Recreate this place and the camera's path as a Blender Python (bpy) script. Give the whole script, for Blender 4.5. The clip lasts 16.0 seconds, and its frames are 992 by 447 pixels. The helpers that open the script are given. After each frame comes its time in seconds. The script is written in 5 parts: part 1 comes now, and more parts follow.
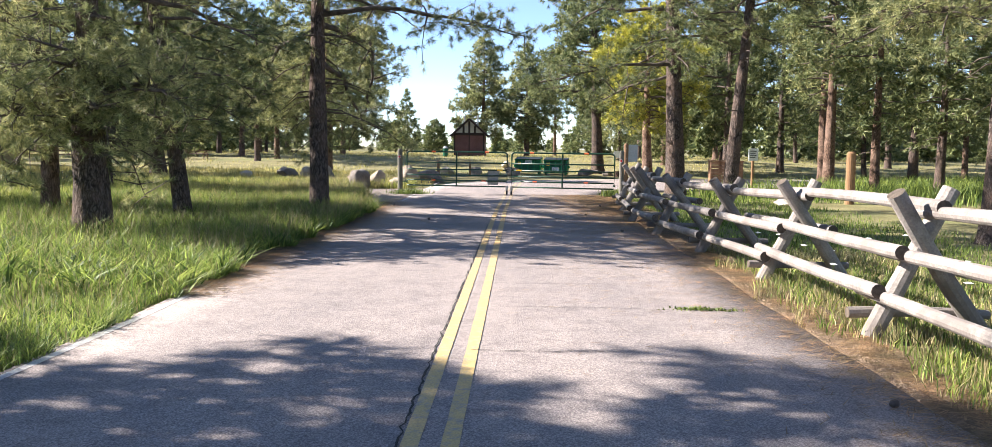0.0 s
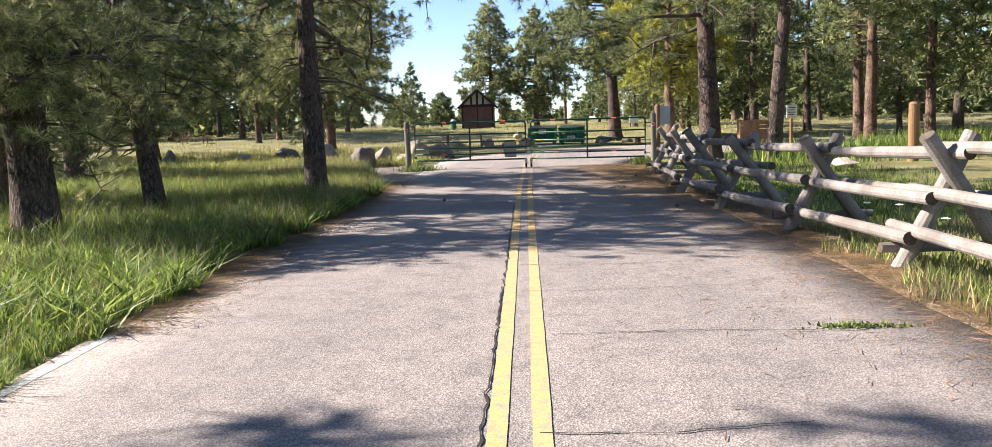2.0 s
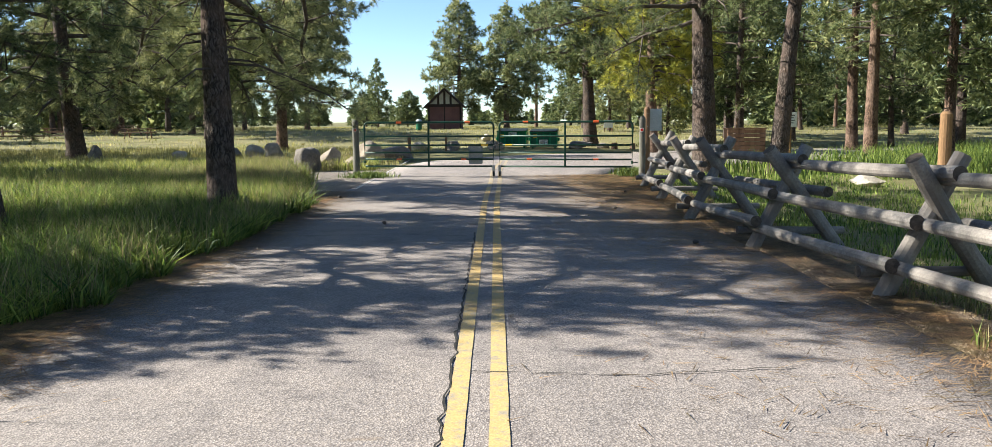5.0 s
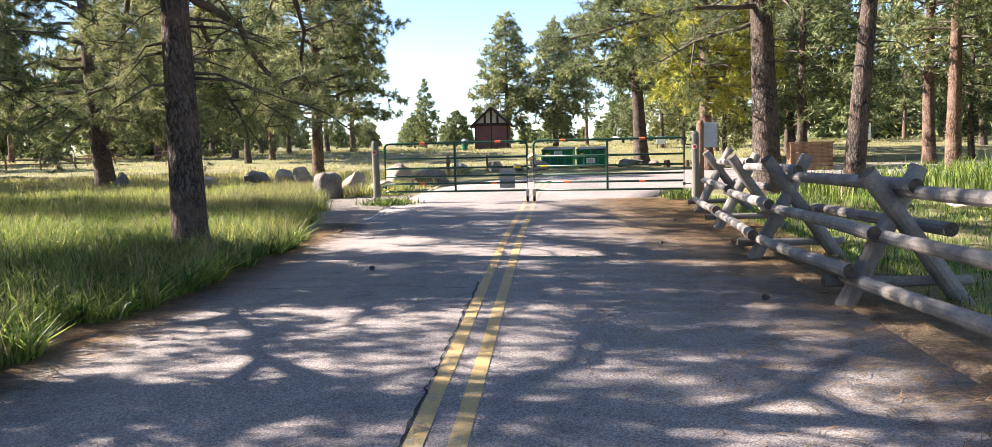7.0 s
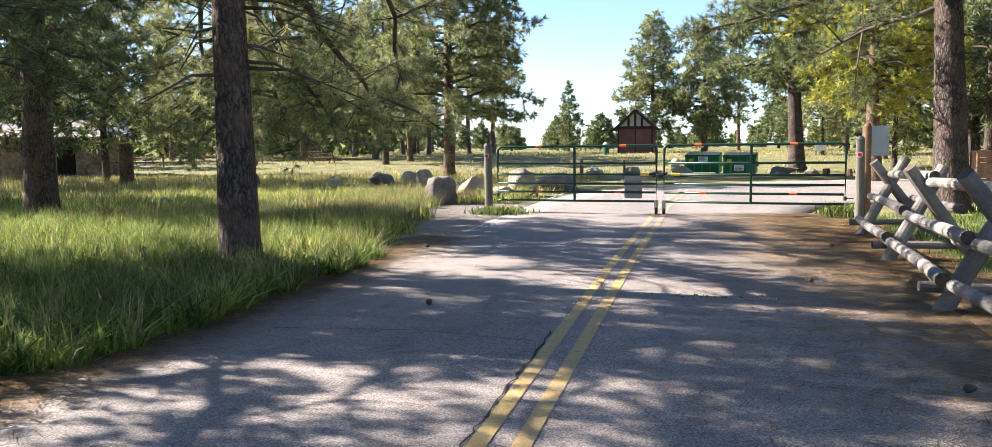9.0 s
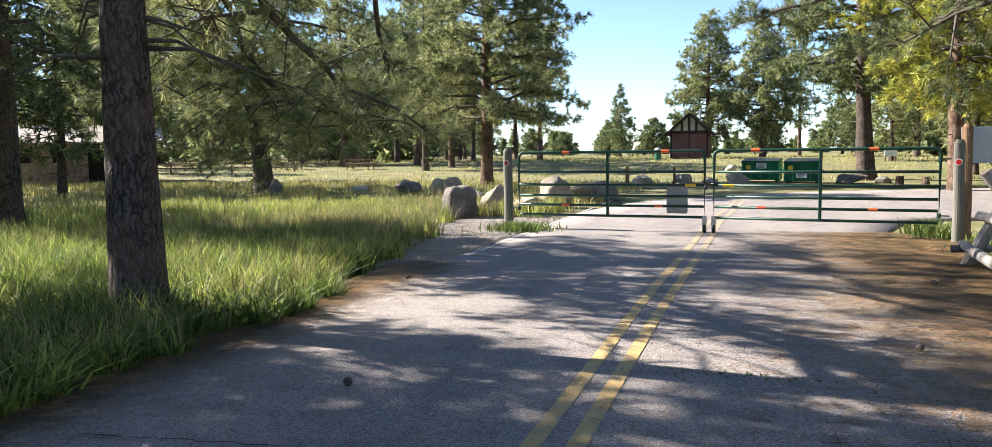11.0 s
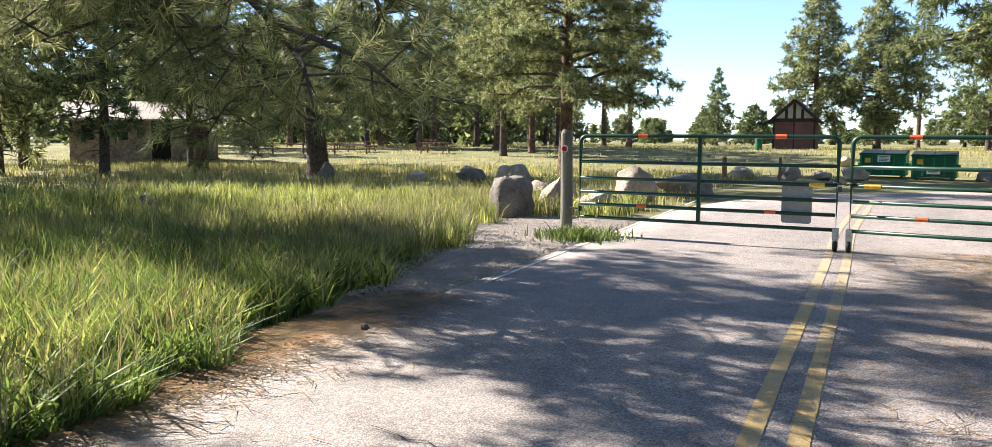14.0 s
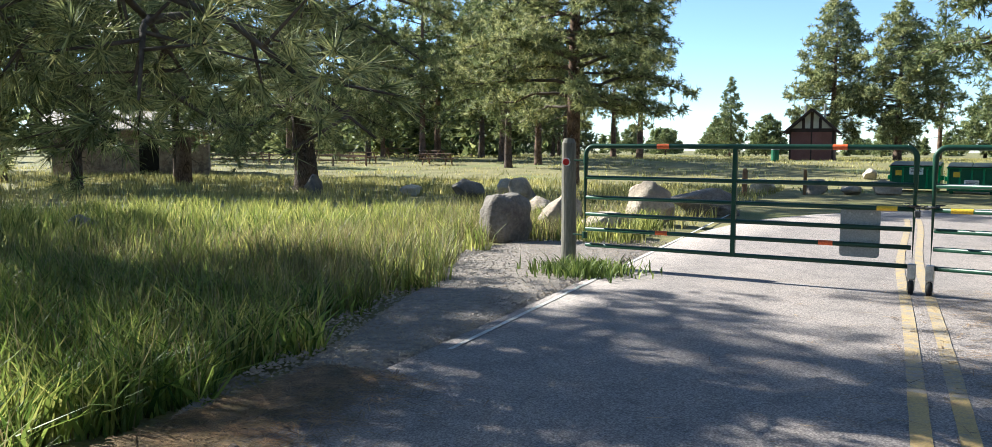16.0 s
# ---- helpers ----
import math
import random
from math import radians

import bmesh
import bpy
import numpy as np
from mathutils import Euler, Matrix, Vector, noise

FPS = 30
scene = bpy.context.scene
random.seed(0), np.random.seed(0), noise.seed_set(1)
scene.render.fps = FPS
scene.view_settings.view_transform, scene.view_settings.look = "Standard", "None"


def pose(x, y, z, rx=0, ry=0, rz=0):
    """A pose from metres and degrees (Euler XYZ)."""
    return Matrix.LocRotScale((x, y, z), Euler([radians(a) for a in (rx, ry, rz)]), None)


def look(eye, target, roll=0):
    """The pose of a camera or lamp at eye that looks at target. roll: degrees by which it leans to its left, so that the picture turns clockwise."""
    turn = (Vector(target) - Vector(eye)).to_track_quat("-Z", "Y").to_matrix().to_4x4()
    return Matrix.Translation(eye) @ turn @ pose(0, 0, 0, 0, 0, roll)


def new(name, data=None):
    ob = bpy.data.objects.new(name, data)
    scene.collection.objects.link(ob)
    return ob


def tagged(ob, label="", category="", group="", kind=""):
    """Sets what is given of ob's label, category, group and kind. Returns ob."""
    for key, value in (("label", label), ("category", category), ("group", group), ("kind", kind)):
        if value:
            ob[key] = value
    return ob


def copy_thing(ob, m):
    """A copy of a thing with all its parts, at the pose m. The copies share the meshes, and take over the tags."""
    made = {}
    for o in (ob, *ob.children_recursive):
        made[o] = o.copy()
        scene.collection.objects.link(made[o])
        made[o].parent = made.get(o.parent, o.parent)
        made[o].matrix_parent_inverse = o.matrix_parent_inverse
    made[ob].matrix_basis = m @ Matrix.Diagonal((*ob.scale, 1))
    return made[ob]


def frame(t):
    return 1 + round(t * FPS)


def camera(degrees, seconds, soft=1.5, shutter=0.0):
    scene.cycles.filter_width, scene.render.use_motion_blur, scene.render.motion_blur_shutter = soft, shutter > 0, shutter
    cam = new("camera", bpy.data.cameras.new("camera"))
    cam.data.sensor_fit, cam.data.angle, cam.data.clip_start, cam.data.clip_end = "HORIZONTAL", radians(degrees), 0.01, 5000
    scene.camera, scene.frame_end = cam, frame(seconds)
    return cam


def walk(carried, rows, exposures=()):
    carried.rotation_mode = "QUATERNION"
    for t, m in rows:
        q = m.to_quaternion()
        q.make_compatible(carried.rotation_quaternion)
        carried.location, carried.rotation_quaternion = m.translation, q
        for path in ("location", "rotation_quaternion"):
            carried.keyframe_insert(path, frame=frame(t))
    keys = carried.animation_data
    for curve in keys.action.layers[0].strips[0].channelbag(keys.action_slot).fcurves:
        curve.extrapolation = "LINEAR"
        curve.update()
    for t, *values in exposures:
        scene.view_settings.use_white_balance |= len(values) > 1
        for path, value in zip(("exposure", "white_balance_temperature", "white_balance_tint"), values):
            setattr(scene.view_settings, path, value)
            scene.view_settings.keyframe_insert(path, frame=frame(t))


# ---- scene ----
cam = camera(61.2, 16.0, soft=0.5)
PATH = [
    (0, (0.482, -0.524, 1.697), (0.429, 1.468, 1.518), 0.8),
    (0.5, (0.424, 0.308, 1.649), (0.392, 2.289, 1.372), -1.2),
    (1, (0.352, 0.998, 1.619), (0.293, 2.984, 1.395), -0.8),
    (1.5, (0.188, 1.615, 1.578), (0.09, 3.601, 1.363), 0.5),
    (2, (0.073, 2.304, 1.582), (-0.005, 4.288, 1.338), -1.8),
    (2.5, (0.0, 2.93, 1.593), (-0.079, 4.911, 1.326), -1.0),
    (3, (-0.073, 3.562, 1.61), (-0.147, 5.543, 1.344), 0.9),
    (3.5, (0.004, 4.199, 1.601), (-0.053, 6.184, 1.366), -1.0),
    (4, (-0.01, 4.779, 1.561), (-0.084, 6.76, 1.297), -0.1),
    (4.5, (0.021, 5.504, 1.561), (0.022, 7.487, 1.305), -0.3),
    (7, (0.612, 8.771, 1.562), (0.482, 10.757, 1.366), -1.4),
    (7.5, (0.706, 9.397, 1.548), (0.433, 11.368, 1.341), 0.0),
    (8, (0.83, 10.02, 1.547), (0.562, 11.991, 1.337), -1.6),
    (8.5, (0.988, 10.566, 1.554), (0.616, 12.522, 1.36), -1.2),
    (11, (1.01, 13.952, 1.55), (0.413, 15.853, 1.382), -0.7),
    (11.5, (0.912, 14.797, 1.508), (0.391, 16.719, 1.328), 0.8),
    (12, (0.951, 15.29, 1.509), (0.507, 17.233, 1.344), -0.2),
    (12.5, (0.825, 15.835, 1.48), (0.296, 17.759, 1.339), 1.3),
    (13, (0.693, 16.569, 1.484), (0.232, 18.507, 1.309), 0.4),
    (13.5, (0.568, 17.117, 1.5), (-0.148, 18.977, 1.332), 0.3),
    (14, (0.346, 18.004, 1.485), (-0.45, 19.827, 1.284), 0.4),
    (14.5, (0.224, 18.573, 1.488), (-0.544, 20.41, 1.302), -0.4),
    (15, (-0.012, 19.217, 1.468), (-0.819, 21.039, 1.292), 0.6),
    (15.5, (-0.19, 19.804, 1.47), (-0.969, 21.638, 1.293), 0.4),
    (16, (-0.35, 20.337, 1.49), (-1.168, 22.154, 1.314), 0.4),
]
walk(cam, [(t, look(eye, target, roll)) for t, eye, target, roll in PATH],
     [(0, 1.9, 6300, 14), (2, 1.65, 6400, 13), (3.5, 1.25, 6200, 3), (4.6, 1.35, 6200, 3), (7, 2.15, 6450, 14), (11, 1.85, 6250, 9), (14, 1.9, 6350, 9), (16, 1.65, 5950, 3)])

# ---- light ----
SUN_AZ, SUN_EL = radians(277), radians(32)      # azimuth clockwise from +y
world = bpy.data.worlds.new("world")
scene.world = world
world.use_nodes = True
wn = world.node_tree
sky = wn.nodes.new("ShaderNodeTexSky")
sky.sky_type, sky.sun_disc = "NISHITA", False
sky.sun_elevation, sky.sun_rotation = SUN_EL, SUN_AZ
sky.altitude, sky.air_density, sky.dust_density, sky.ozone_density = 2000, 0.85, 0.1, 1.6
wn.links.new(sky.outputs[0], wn.nodes["Background"].inputs[0])
wn.nodes["Background"].inputs[1].default_value = 0.075
sun = new("sun", bpy.data.lights.new("sun", "SUN"))
sun.data.energy, sun.data.angle, sun.data.color = 5.0, radians(0.53), (1.0, 0.93, 0.82)
sun.matrix_world = look((math.sin(SUN_AZ) * 40, math.cos(SUN_AZ) * 40, math.tan(SUN_EL) * 40), (0, 0, 0))


# ---- materials ----
def nodes_of(name):
    m = bpy.data.materials.new(name)
    m.use_nodes = True
    return m, m.node_tree, m.node_tree.nodes["Principled BSDF"]


def noise_node(nt, scale, detail=4.0, rough=0.6, stretch=None, space="pos"):
    if space == "pos":
        src = nt.nodes.new("ShaderNodeNewGeometry").outputs["Position"]
    else:
        src = nt.nodes.new("ShaderNodeTexCoord").outputs["Object"]
    if stretch:
        mp = nt.nodes.new("ShaderNodeMapping")
        mp.inputs["Scale"].default_value = stretch
        nt.links.new(src, mp.inputs[0])
        src = mp.outputs[0]
    n = nt.nodes.new("ShaderNodeTexNoise")
    n.inputs["Scale"].default_value, n.inputs["Detail"].default_value, n.inputs["Roughness"].default_value = scale, detail, rough
    nt.links.new(src, n.inputs["Vector"])
    return n


def ramp_node(nt, src, stops):
    r = nt.nodes.new("ShaderNodeValToRGB")
    el = r.color_ramp.elements
    while len(el) < len(stops):
        el.new(0.5)
    for e, (p, c) in zip(el, stops):
        e.position, e.color = p, (*c, 1)
    nt.links.new(src, r.inputs[0])
    return r.outputs[0]


def mix_node(nt, fac, a, b, blend="MIX"):
    m = nt.nodes.new("ShaderNodeMix")
    m.data_type, m.blend_type = "RGBA", blend
    for sock, v in ((m.inputs[0], fac), (m.inputs[6], a), (m.inputs[7], b)):
        if isinstance(v, (int, float)):
            sock.default_value = v
        elif isinstance(v, tuple):
            sock.default_value = (*v, 1)
        else:
            nt.links.new(v, sock)
    return m.outputs[2]


def bump_node(nt, bsdf, src, strength, dist):
    b = nt.nodes.new("ShaderNodeBump")
    b.inputs["Strength"].default_value, b.inputs["Distance"].default_value = strength, dist
    nt.links.new(src, b.inputs["Height"])
    nt.links.new(b.outputs[0], bsdf.inputs["Normal"])


def rough_mat(name, lo, hi, scale=8.0, rough=0.85, bump=0.4, bump_dist=0.01, fine=60.0, stretch=None, spots=None, metal=0.0, space="pos", spread=(0.3, 0.7)):
    """A surface whose colour drifts between two tones, with a fine grain, relief and an optional third tone in spots."""
    m, nt, b = nodes_of(name)
    big = noise_node(nt, scale, stretch=stretch, space=space)
    small = noise_node(nt, fine, 3.0, stretch=stretch, space=space)
    col = ramp_node(nt, big.outputs[0], [(spread[0], lo), (spread[1], hi)])
    grain = ramp_node(nt, small.outputs[0], [(0.25, (0.72, 0.72, 0.72)), (0.75, (1.22, 1.22, 1.22))])
    col = mix_node(nt, 1.0, col, grain, "MULTIPLY")
    if spots:
        s = noise_node(nt, scale * 0.45, 5.0, space=space)
        f = ramp_node(nt, s.outputs[0], [(0.52, (0, 0, 0)), (0.66, (1, 1, 1))])
        col = mix_node(nt, f, col, spots)
    nt.links.new(col, b.inputs["Base Color"])
    b.inputs["Roughness"].default_value, b.inputs["Metallic"].default_value = rough, metal
    b.inputs["Specular IOR Level"].default_value = 0.3
    bump_node(nt, b, small.outputs[0], bump, bump_dist)
    return m


def leaf_mat(name, lo, hi, through_amount=0.25, tuft_scale=3.2, rough=0.55):
    """Thin blades: each one takes its own tone, and lets some light through."""
    m, nt, b = nodes_of(name)
    g = nt.nodes.new("ShaderNodeNewGeometry")
    col = ramp_node(nt, g.outputs["Random Per Island"], [(0.0, lo), (1.0, hi)])
    patch = noise_node(nt, 0.9, 3.0)
    tone = ramp_node(nt, patch.outputs[0], [(0.3, (0.72, 0.78, 0.7)), (0.7, (1.2, 1.14, 1.05))])
    col = mix_node(nt, 1.0, col, tone, "MULTIPLY")
    tuft = noise_node(nt, tuft_scale, 2.0)
    col = mix_node(nt, 1.0, col, ramp_node(nt, tuft.outputs[0], [(0.36, (0.5, 0.56, 0.5)), (0.64, (1.4, 1.34, 1.3))]), "MULTIPLY")
    nt.links.new(col, b.inputs["Base Color"])
    b.inputs["Roughness"].default_value = rough
    b.inputs["Specular IOR Level"].default_value = 0.35
    t = nt.nodes.new("ShaderNodeBsdfTranslucent")
    nt.links.new(col, t.inputs[0])
    mx = nt.nodes.new("ShaderNodeMixShader")
    mx.inputs[0].default_value = through_amount
    nt.links.new(b.outputs[0], mx.inputs[1])
    nt.links.new(t.outputs[0], mx.inputs[2])
    nt.links.new(mx.outputs[0], nt.nodes["Material Output"].inputs[0])
    return m


def asphalt_mat():
    """Old chip-seal: pale pinkish stones in a grey binder, tyre-polished drift, litter of brown needles on one side."""
    m, nt, b = nodes_of("old_asphalt")
    pos = nt.nodes.new("ShaderNodeNewGeometry").outputs["Position"]
    v = nt.nodes.new("ShaderNodeTexVoronoi")
    v.inputs["Scale"].default_value = 84
    nt.links.new(pos, v.inputs["Vector"])
    stone = ramp_node(nt, v.outputs["Color"], [(0.1, (0.215, 0.188, 0.176)), (0.5, (0.335, 0.295, 0.276)), (0.95, (0.45, 0.395, 0.365))])
    gap = ramp_node(nt, v.outputs["Distance"], [(0.3, (1.03, 1.03, 1.03)), (0.8, (0.6, 0.6, 0.61))])
    col = mix_node(nt, 1.0, stone, gap, "MULTIPLY")
    drift = noise_node(nt, 0.7, 5.0, stretch=(1.0, 0.25, 1.0))
    col = mix_node(nt, 1.0, col, ramp_node(nt, drift.outputs[0], [(0.3, (0.80, 0.80, 0.82)), (0.7, (1.12, 1.09, 1.07))]), "MULTIPLY")
    stain = noise_node(nt, 2.6, 7.0, 0.72)
    col = mix_node(nt, 1.0, col, ramp_node(nt, stain.outputs[0], [(0.32, (0.74, 0.73, 0.74)), (0.5, (1.0, 0.99, 0.98)), (0.7, (1.1, 1.07, 1.04))]), "MULTIPLY")
    sep = nt.nodes.new("ShaderNodeSeparateXYZ")
    nt.links.new(pos, sep.inputs[0])
    band = nt.nodes.new("ShaderNodeMapRange")
    band.inputs[1].default_value, band.inputs[2].default_value = 0.4, 3.6
    nt.links.new(sep.outputs[0], band.inputs[0])
    along = nt.nodes.new("ShaderNodeMapRange")
    along.inputs[1].default_value, along.inputs[2].default_value = 7.0, 22.0
    nt.links.new(sep.outputs[1], along.inputs[0])
    near_gate = nt.nodes.new("ShaderNodeMapRange")
    near_gate.inputs[1].default_value, near_gate.inputs[2].default_value = 31.0, 29.5
    nt.links.new(sep.outputs[1], near_gate.inputs[0])
    litter = noise_node(nt, 2.2, 8.0, 0.7, stretch=(0.6, 1.4, 1))
    k = nt.nodes.new("ShaderNodeMath")
    k.operation = "MULTIPLY"
    nt.links.new(band.outputs[0], k.inputs[0])
    nt.links.new(along.outputs[0], k.inputs[1])
    k1 = nt.nodes.new("ShaderNodeMath")
    k1.operation = "MULTIPLY"
    nt.links.new(k.outputs[0], k1.inputs[0])
    nt.links.new(near_gate.outputs[0], k1.inputs[1])
    k2 = nt.nodes.new("ShaderNodeMath")
    k2.operation = "MULTIPLY_ADD"
    k2.inputs[1].default_value = 0.80
    nt.links.new(k1.outputs[0], k2.inputs[0])
    rag = nt.nodes.new("ShaderNodeMath")
    rag.operation = "MULTIPLY_ADD"
    rag.inputs[1].default_value, rag.inputs[2].default_value = 1.9, -0.45
    nt.links.new(litter.outputs[0], rag.inputs[0])
    nt.links.new(rag.outputs[0], k2.inputs[2])
    mask = ramp_node(nt, k2.outputs[0], [(0.78, (0, 0, 0)), (1.0, (0.72, 0.72, 0.72))])
    brown = noise_node(nt, 45, 4.0, stretch=(0.4, 1.6, 1))
    needles = ramp_node(nt, brown.outputs[0], [(0.3, (0.12, 0.085, 0.064)), (0.7, (0.40, 0.30, 0.215))])
    col = mix_node(nt, mask, col, needles)
    nt.links.new(col, b.inputs["Base Color"])
    b.inputs["Roughness"].default_value = 0.82
    b.inputs["Specular IOR Level"].default_value = 0.3
    bump_node(nt, b, v.outputs["Distance"], 0.5, 0.006)
    return m


def worn_paint(name, colour, under, keep=0.47):
    m, nt, b = nodes_of(name)
    n = noise_node(nt, 11.0, 9.0, 0.8)
    g = noise_node(nt, 70.0, 2.0)
    f = ramp_node(nt, n.outputs[0], [(keep - 0.1, (1, 1, 1)), (keep + 0.05, (0, 0, 0))])
    col = mix_node(nt, f, colour, under)
    col = mix_node(nt, 1.0, col, ramp_node(nt, g.outputs[0], [(0.3, (0.75, 0.75, 0.75)), (0.7, (1.1, 1.1, 1.1))]), "MULTIPLY")
    nt.links.new(col, b.inputs["Base Color"])
    b.inputs["Roughness"].default_value = 0.7
    bump_node(nt, b, g.outputs[0], 0.3, 0.004)
    return m


def bark_mat(name, dark, light, flush):
    m, nt, b = nodes_of(name)
    v = nt.nodes.new("ShaderNodeTexVoronoi")
    v.feature = "DISTANCE_TO_EDGE"
    v.inputs["Scale"].default_value = 17
    mp = nt.nodes.new("ShaderNodeMapping")
    mp.inputs["Scale"].default_value = (1.0, 1.0, 0.2)
    wob = noise_node(nt, 5.0, 4.0)
    add = nt.nodes.new("ShaderNodeVectorMath")
    add.operation = "MULTIPLY_ADD"
    add.inputs[1].default_value = (0.22, 0.22, 0.22)
    nt.links.new(wob.outputs["Color"], add.inputs[0])
    nt.links.new(nt.nodes.new("ShaderNodeNewGeometry").outputs["Position"], add.inputs[2])
    nt.links.new(add.outputs[0], mp.inputs[0])
    nt.links.new(mp.outputs[0], v.inputs["Vector"])
    plate = ramp_node(nt, v.outputs["Distance"], [(0.0, dark), (0.24, light)])
    tone = noise_node(nt, 2.2, 5.0)
    plate = mix_node(nt, ramp_node(nt, tone.outputs[0], [(0.42, (0, 0, 0)), (0.68, (0.8, 0.8, 0.8))]), plate, flush)
    fine = noise_node(nt, 38, 4.0, stretch=(1, 1, 0.35))
    col = mix_node(nt, 1.0, plate, ramp_node(nt, fine.outputs[0], [(0.3, (0.6, 0.6, 0.6)), (0.7, (1.25, 1.25, 1.25))]), "MULTIPLY")
    nt.links.new(col, b.inputs["Base Color"])
    b.inputs["Roughness"].default_value = 0.95
    b.inputs["Specular IOR Level"].default_value = 0.15
    bump_node(nt, b, v.outputs["Distance"], 1.0, 0.05)
    return m


ASPHALT = asphalt_mat()
YELLOW = worn_paint("worn_yellow_paint", (0.56, 0.40, 0.165), (0.33, 0.285, 0.235))
YELLOW_DULL = worn_paint("dulled_yellow_paint", (0.52, 0.35, 0.135), (0.30, 0.255, 0.21), 0.44)
YELLOW_FADED = worn_paint("faded_yellow_paint", (0.47, 0.335, 0.16), (0.31, 0.27, 0.235), 0.52)
WHITE = worn_paint("worn_white_paint", (0.60, 0.575, 0.54), (0.33, 0.295, 0.27), 0.46)
TAR = rough_mat("crack_dark", (0.02, 0.018, 0.016), (0.05, 0.045, 0.04), 20)
SOIL = rough_mat("meadow_soil", (0.13, 0.12, 0.05), (0.27, 0.235, 0.11), 0.5, 0.95, 0.9, 0.05, 14, spots=(0.15, 0.165, 0.06))
GRAVEL = rough_mat("gravel", (0.20, 0.165, 0.145), (0.37, 0.315, 0.275), 9, 0.9, 1.0, 0.03, 55)
LITTER = rough_mat("brown_needle_litter", (0.13, 0.092, 0.066), (0.34, 0.25, 0.175), 4, 0.95, 1.0, 0.03, 34, spots=(0.36, 0.27, 0.18))
BARK = bark_mat("grey_brown_bark", (0.03, 0.023, 0.02), (0.14, 0.112, 0.098), (0.165, 0.112, 0.088))
BARK_RED = bark_mat("orange_plated_bark", (0.045, 0.028, 0.021), (0.22, 0.14, 0.10), (0.28, 0.19, 0.145))
TWIG = rough_mat("branch_bark", (0.055, 0.042, 0.035), (0.15, 0.12, 0.10), 6, 0.95, 0.5, 0.01, 40)
NEEDLE = leaf_mat("pine_needles", (0.065, 0.092, 0.038), (0.52, 0.52, 0.27), 0.36)
NEEDLE_DARK = leaf_mat("dark_pine_needles", (0.04, 0.068, 0.032), (0.32, 0.35, 0.175), 0.34)
NEEDLE_YELLOW = leaf_mat("yellow_green_pine_needles", (0.22, 0.24, 0.04), (0.55, 0.52, 0.10))
NEEDLE_GREY = leaf_mat("grey_green_needles", (0.06, 0.092, 0.042), (0.33, 0.355, 0.17), 0.36)
NEEDLE_DEAD = leaf_mat("rusty_dead_needles", (0.13, 0.075, 0.045), (0.42, 0.28, 0.165))
GRASS = leaf_mat("green_grass", (0.04, 0.095, 0.02), (0.38, 0.46, 0.12), 0.45, 2.2)
GRASS_DRY = leaf_mat("straw_grass", (0.20, 0.165, 0.085), (0.44, 0.38, 0.22), 0.25)
# yellower and lighter than GRASS: meadow sunlight is partly put into these two tones
GRASS_FAR = leaf_mat("meadow_grass_far", (0.13, 0.17, 0.04), (0.47, 0.46, 0.16), 0.45, 1.6)
GRASS_PALE = leaf_mat("pale_meadow_grass", (0.27, 0.25, 0.085), (0.58, 0.52, 0.24), 0.4, 0.8)
BRUSH = leaf_mat("shrub_leaves", (0.07, 0.12, 0.03), (0.22, 0.26, 0.075), 0.25)
FLOWER = rough_mat("flower_white", (0.7, 0.7, 0.66), (0.82, 0.82, 0.78), 30)
LOG = rough_mat("weathered_log", (0.155, 0.135, 0.12), (0.32, 0.285, 0.26), 3.0, 0.85, 0.5, 0.008, 45, spots=(0.17, 0.145, 0.13))
LOG_END = rough_mat("cut_log_end", (0.05, 0.04, 0.032), (0.14, 0.11, 0.085), 18, 0.9, 0.5, 0.006, 80)
POST = rough_mat("weathered_post", (0.11, 0.102, 0.085), (0.22, 0.205, 0.17), 5, 0.9, 0.5, 0.008, 50, stretch=(1, 1, 0.15))
BROWN_POST = rough_mat("brown_stained_post", (0.15, 0.085, 0.05), (0.28, 0.17, 0.10), 5, 0.9, 0.5, 0.008, 50, stretch=(1, 1, 0.15))
ORANGE_WOOD = rough_mat("orange_brown_wood", (0.17, 0.095, 0.048), (0.29, 0.17, 0.085), 4, 0.85, 0.4, 0.008, 45, stretch=(1, 1, 0.2))
GATE_GREEN = rough_mat("dark_green_enamel", (0.010, 0.040, 0.025), (0.016, 0.058, 0.036), 4, 0.38, 0.1, 0.002, 90)
STEEL = rough_mat("galvanised_steel", (0.32, 0.32, 0.32), (0.5, 0.5, 0.49), 14, 0.42, 0.15, 0.002, 80, metal=0.8)
CHAIN_STEEL = rough_mat("dark_chain_steel", (0.05, 0.05, 0.05), (0.12, 0.115, 0.11), 20, 0.5, 0.2, 0.002, 80, metal=0.6)
RUBBER = rough_mat("black_rubber", (0.012, 0.012, 0.012), (0.03, 0.03, 0.03), 12, 0.8)
TAPE = rough_mat("orange_reflective_tape", (0.62, 0.10, 0.03), (0.74, 0.16, 0.05), 10, 0.4)
TAPE_YELLOW = rough_mat("yellow_tape", (0.70, 0.42, 0.03), (0.78, 0.50, 0.05), 10, 0.45)
RED = rough_mat("red_reflector", (0.42, 0.015, 0.015), (0.52, 0.03, 0.025), 10, 0.3)
SIGN_BACK = rough_mat("bare_sign_back", (0.40, 0.41, 0.42), (0.55, 0.56, 0.57), 3, 0.5, 0.1, 0.002, 60, metal=0.25)
SIGN_GREY = rough_mat("grey_sign_back", (0.24, 0.25, 0.245), (0.34, 0.35, 0.34), 3, 0.6, 0.1, 0.002, 60)
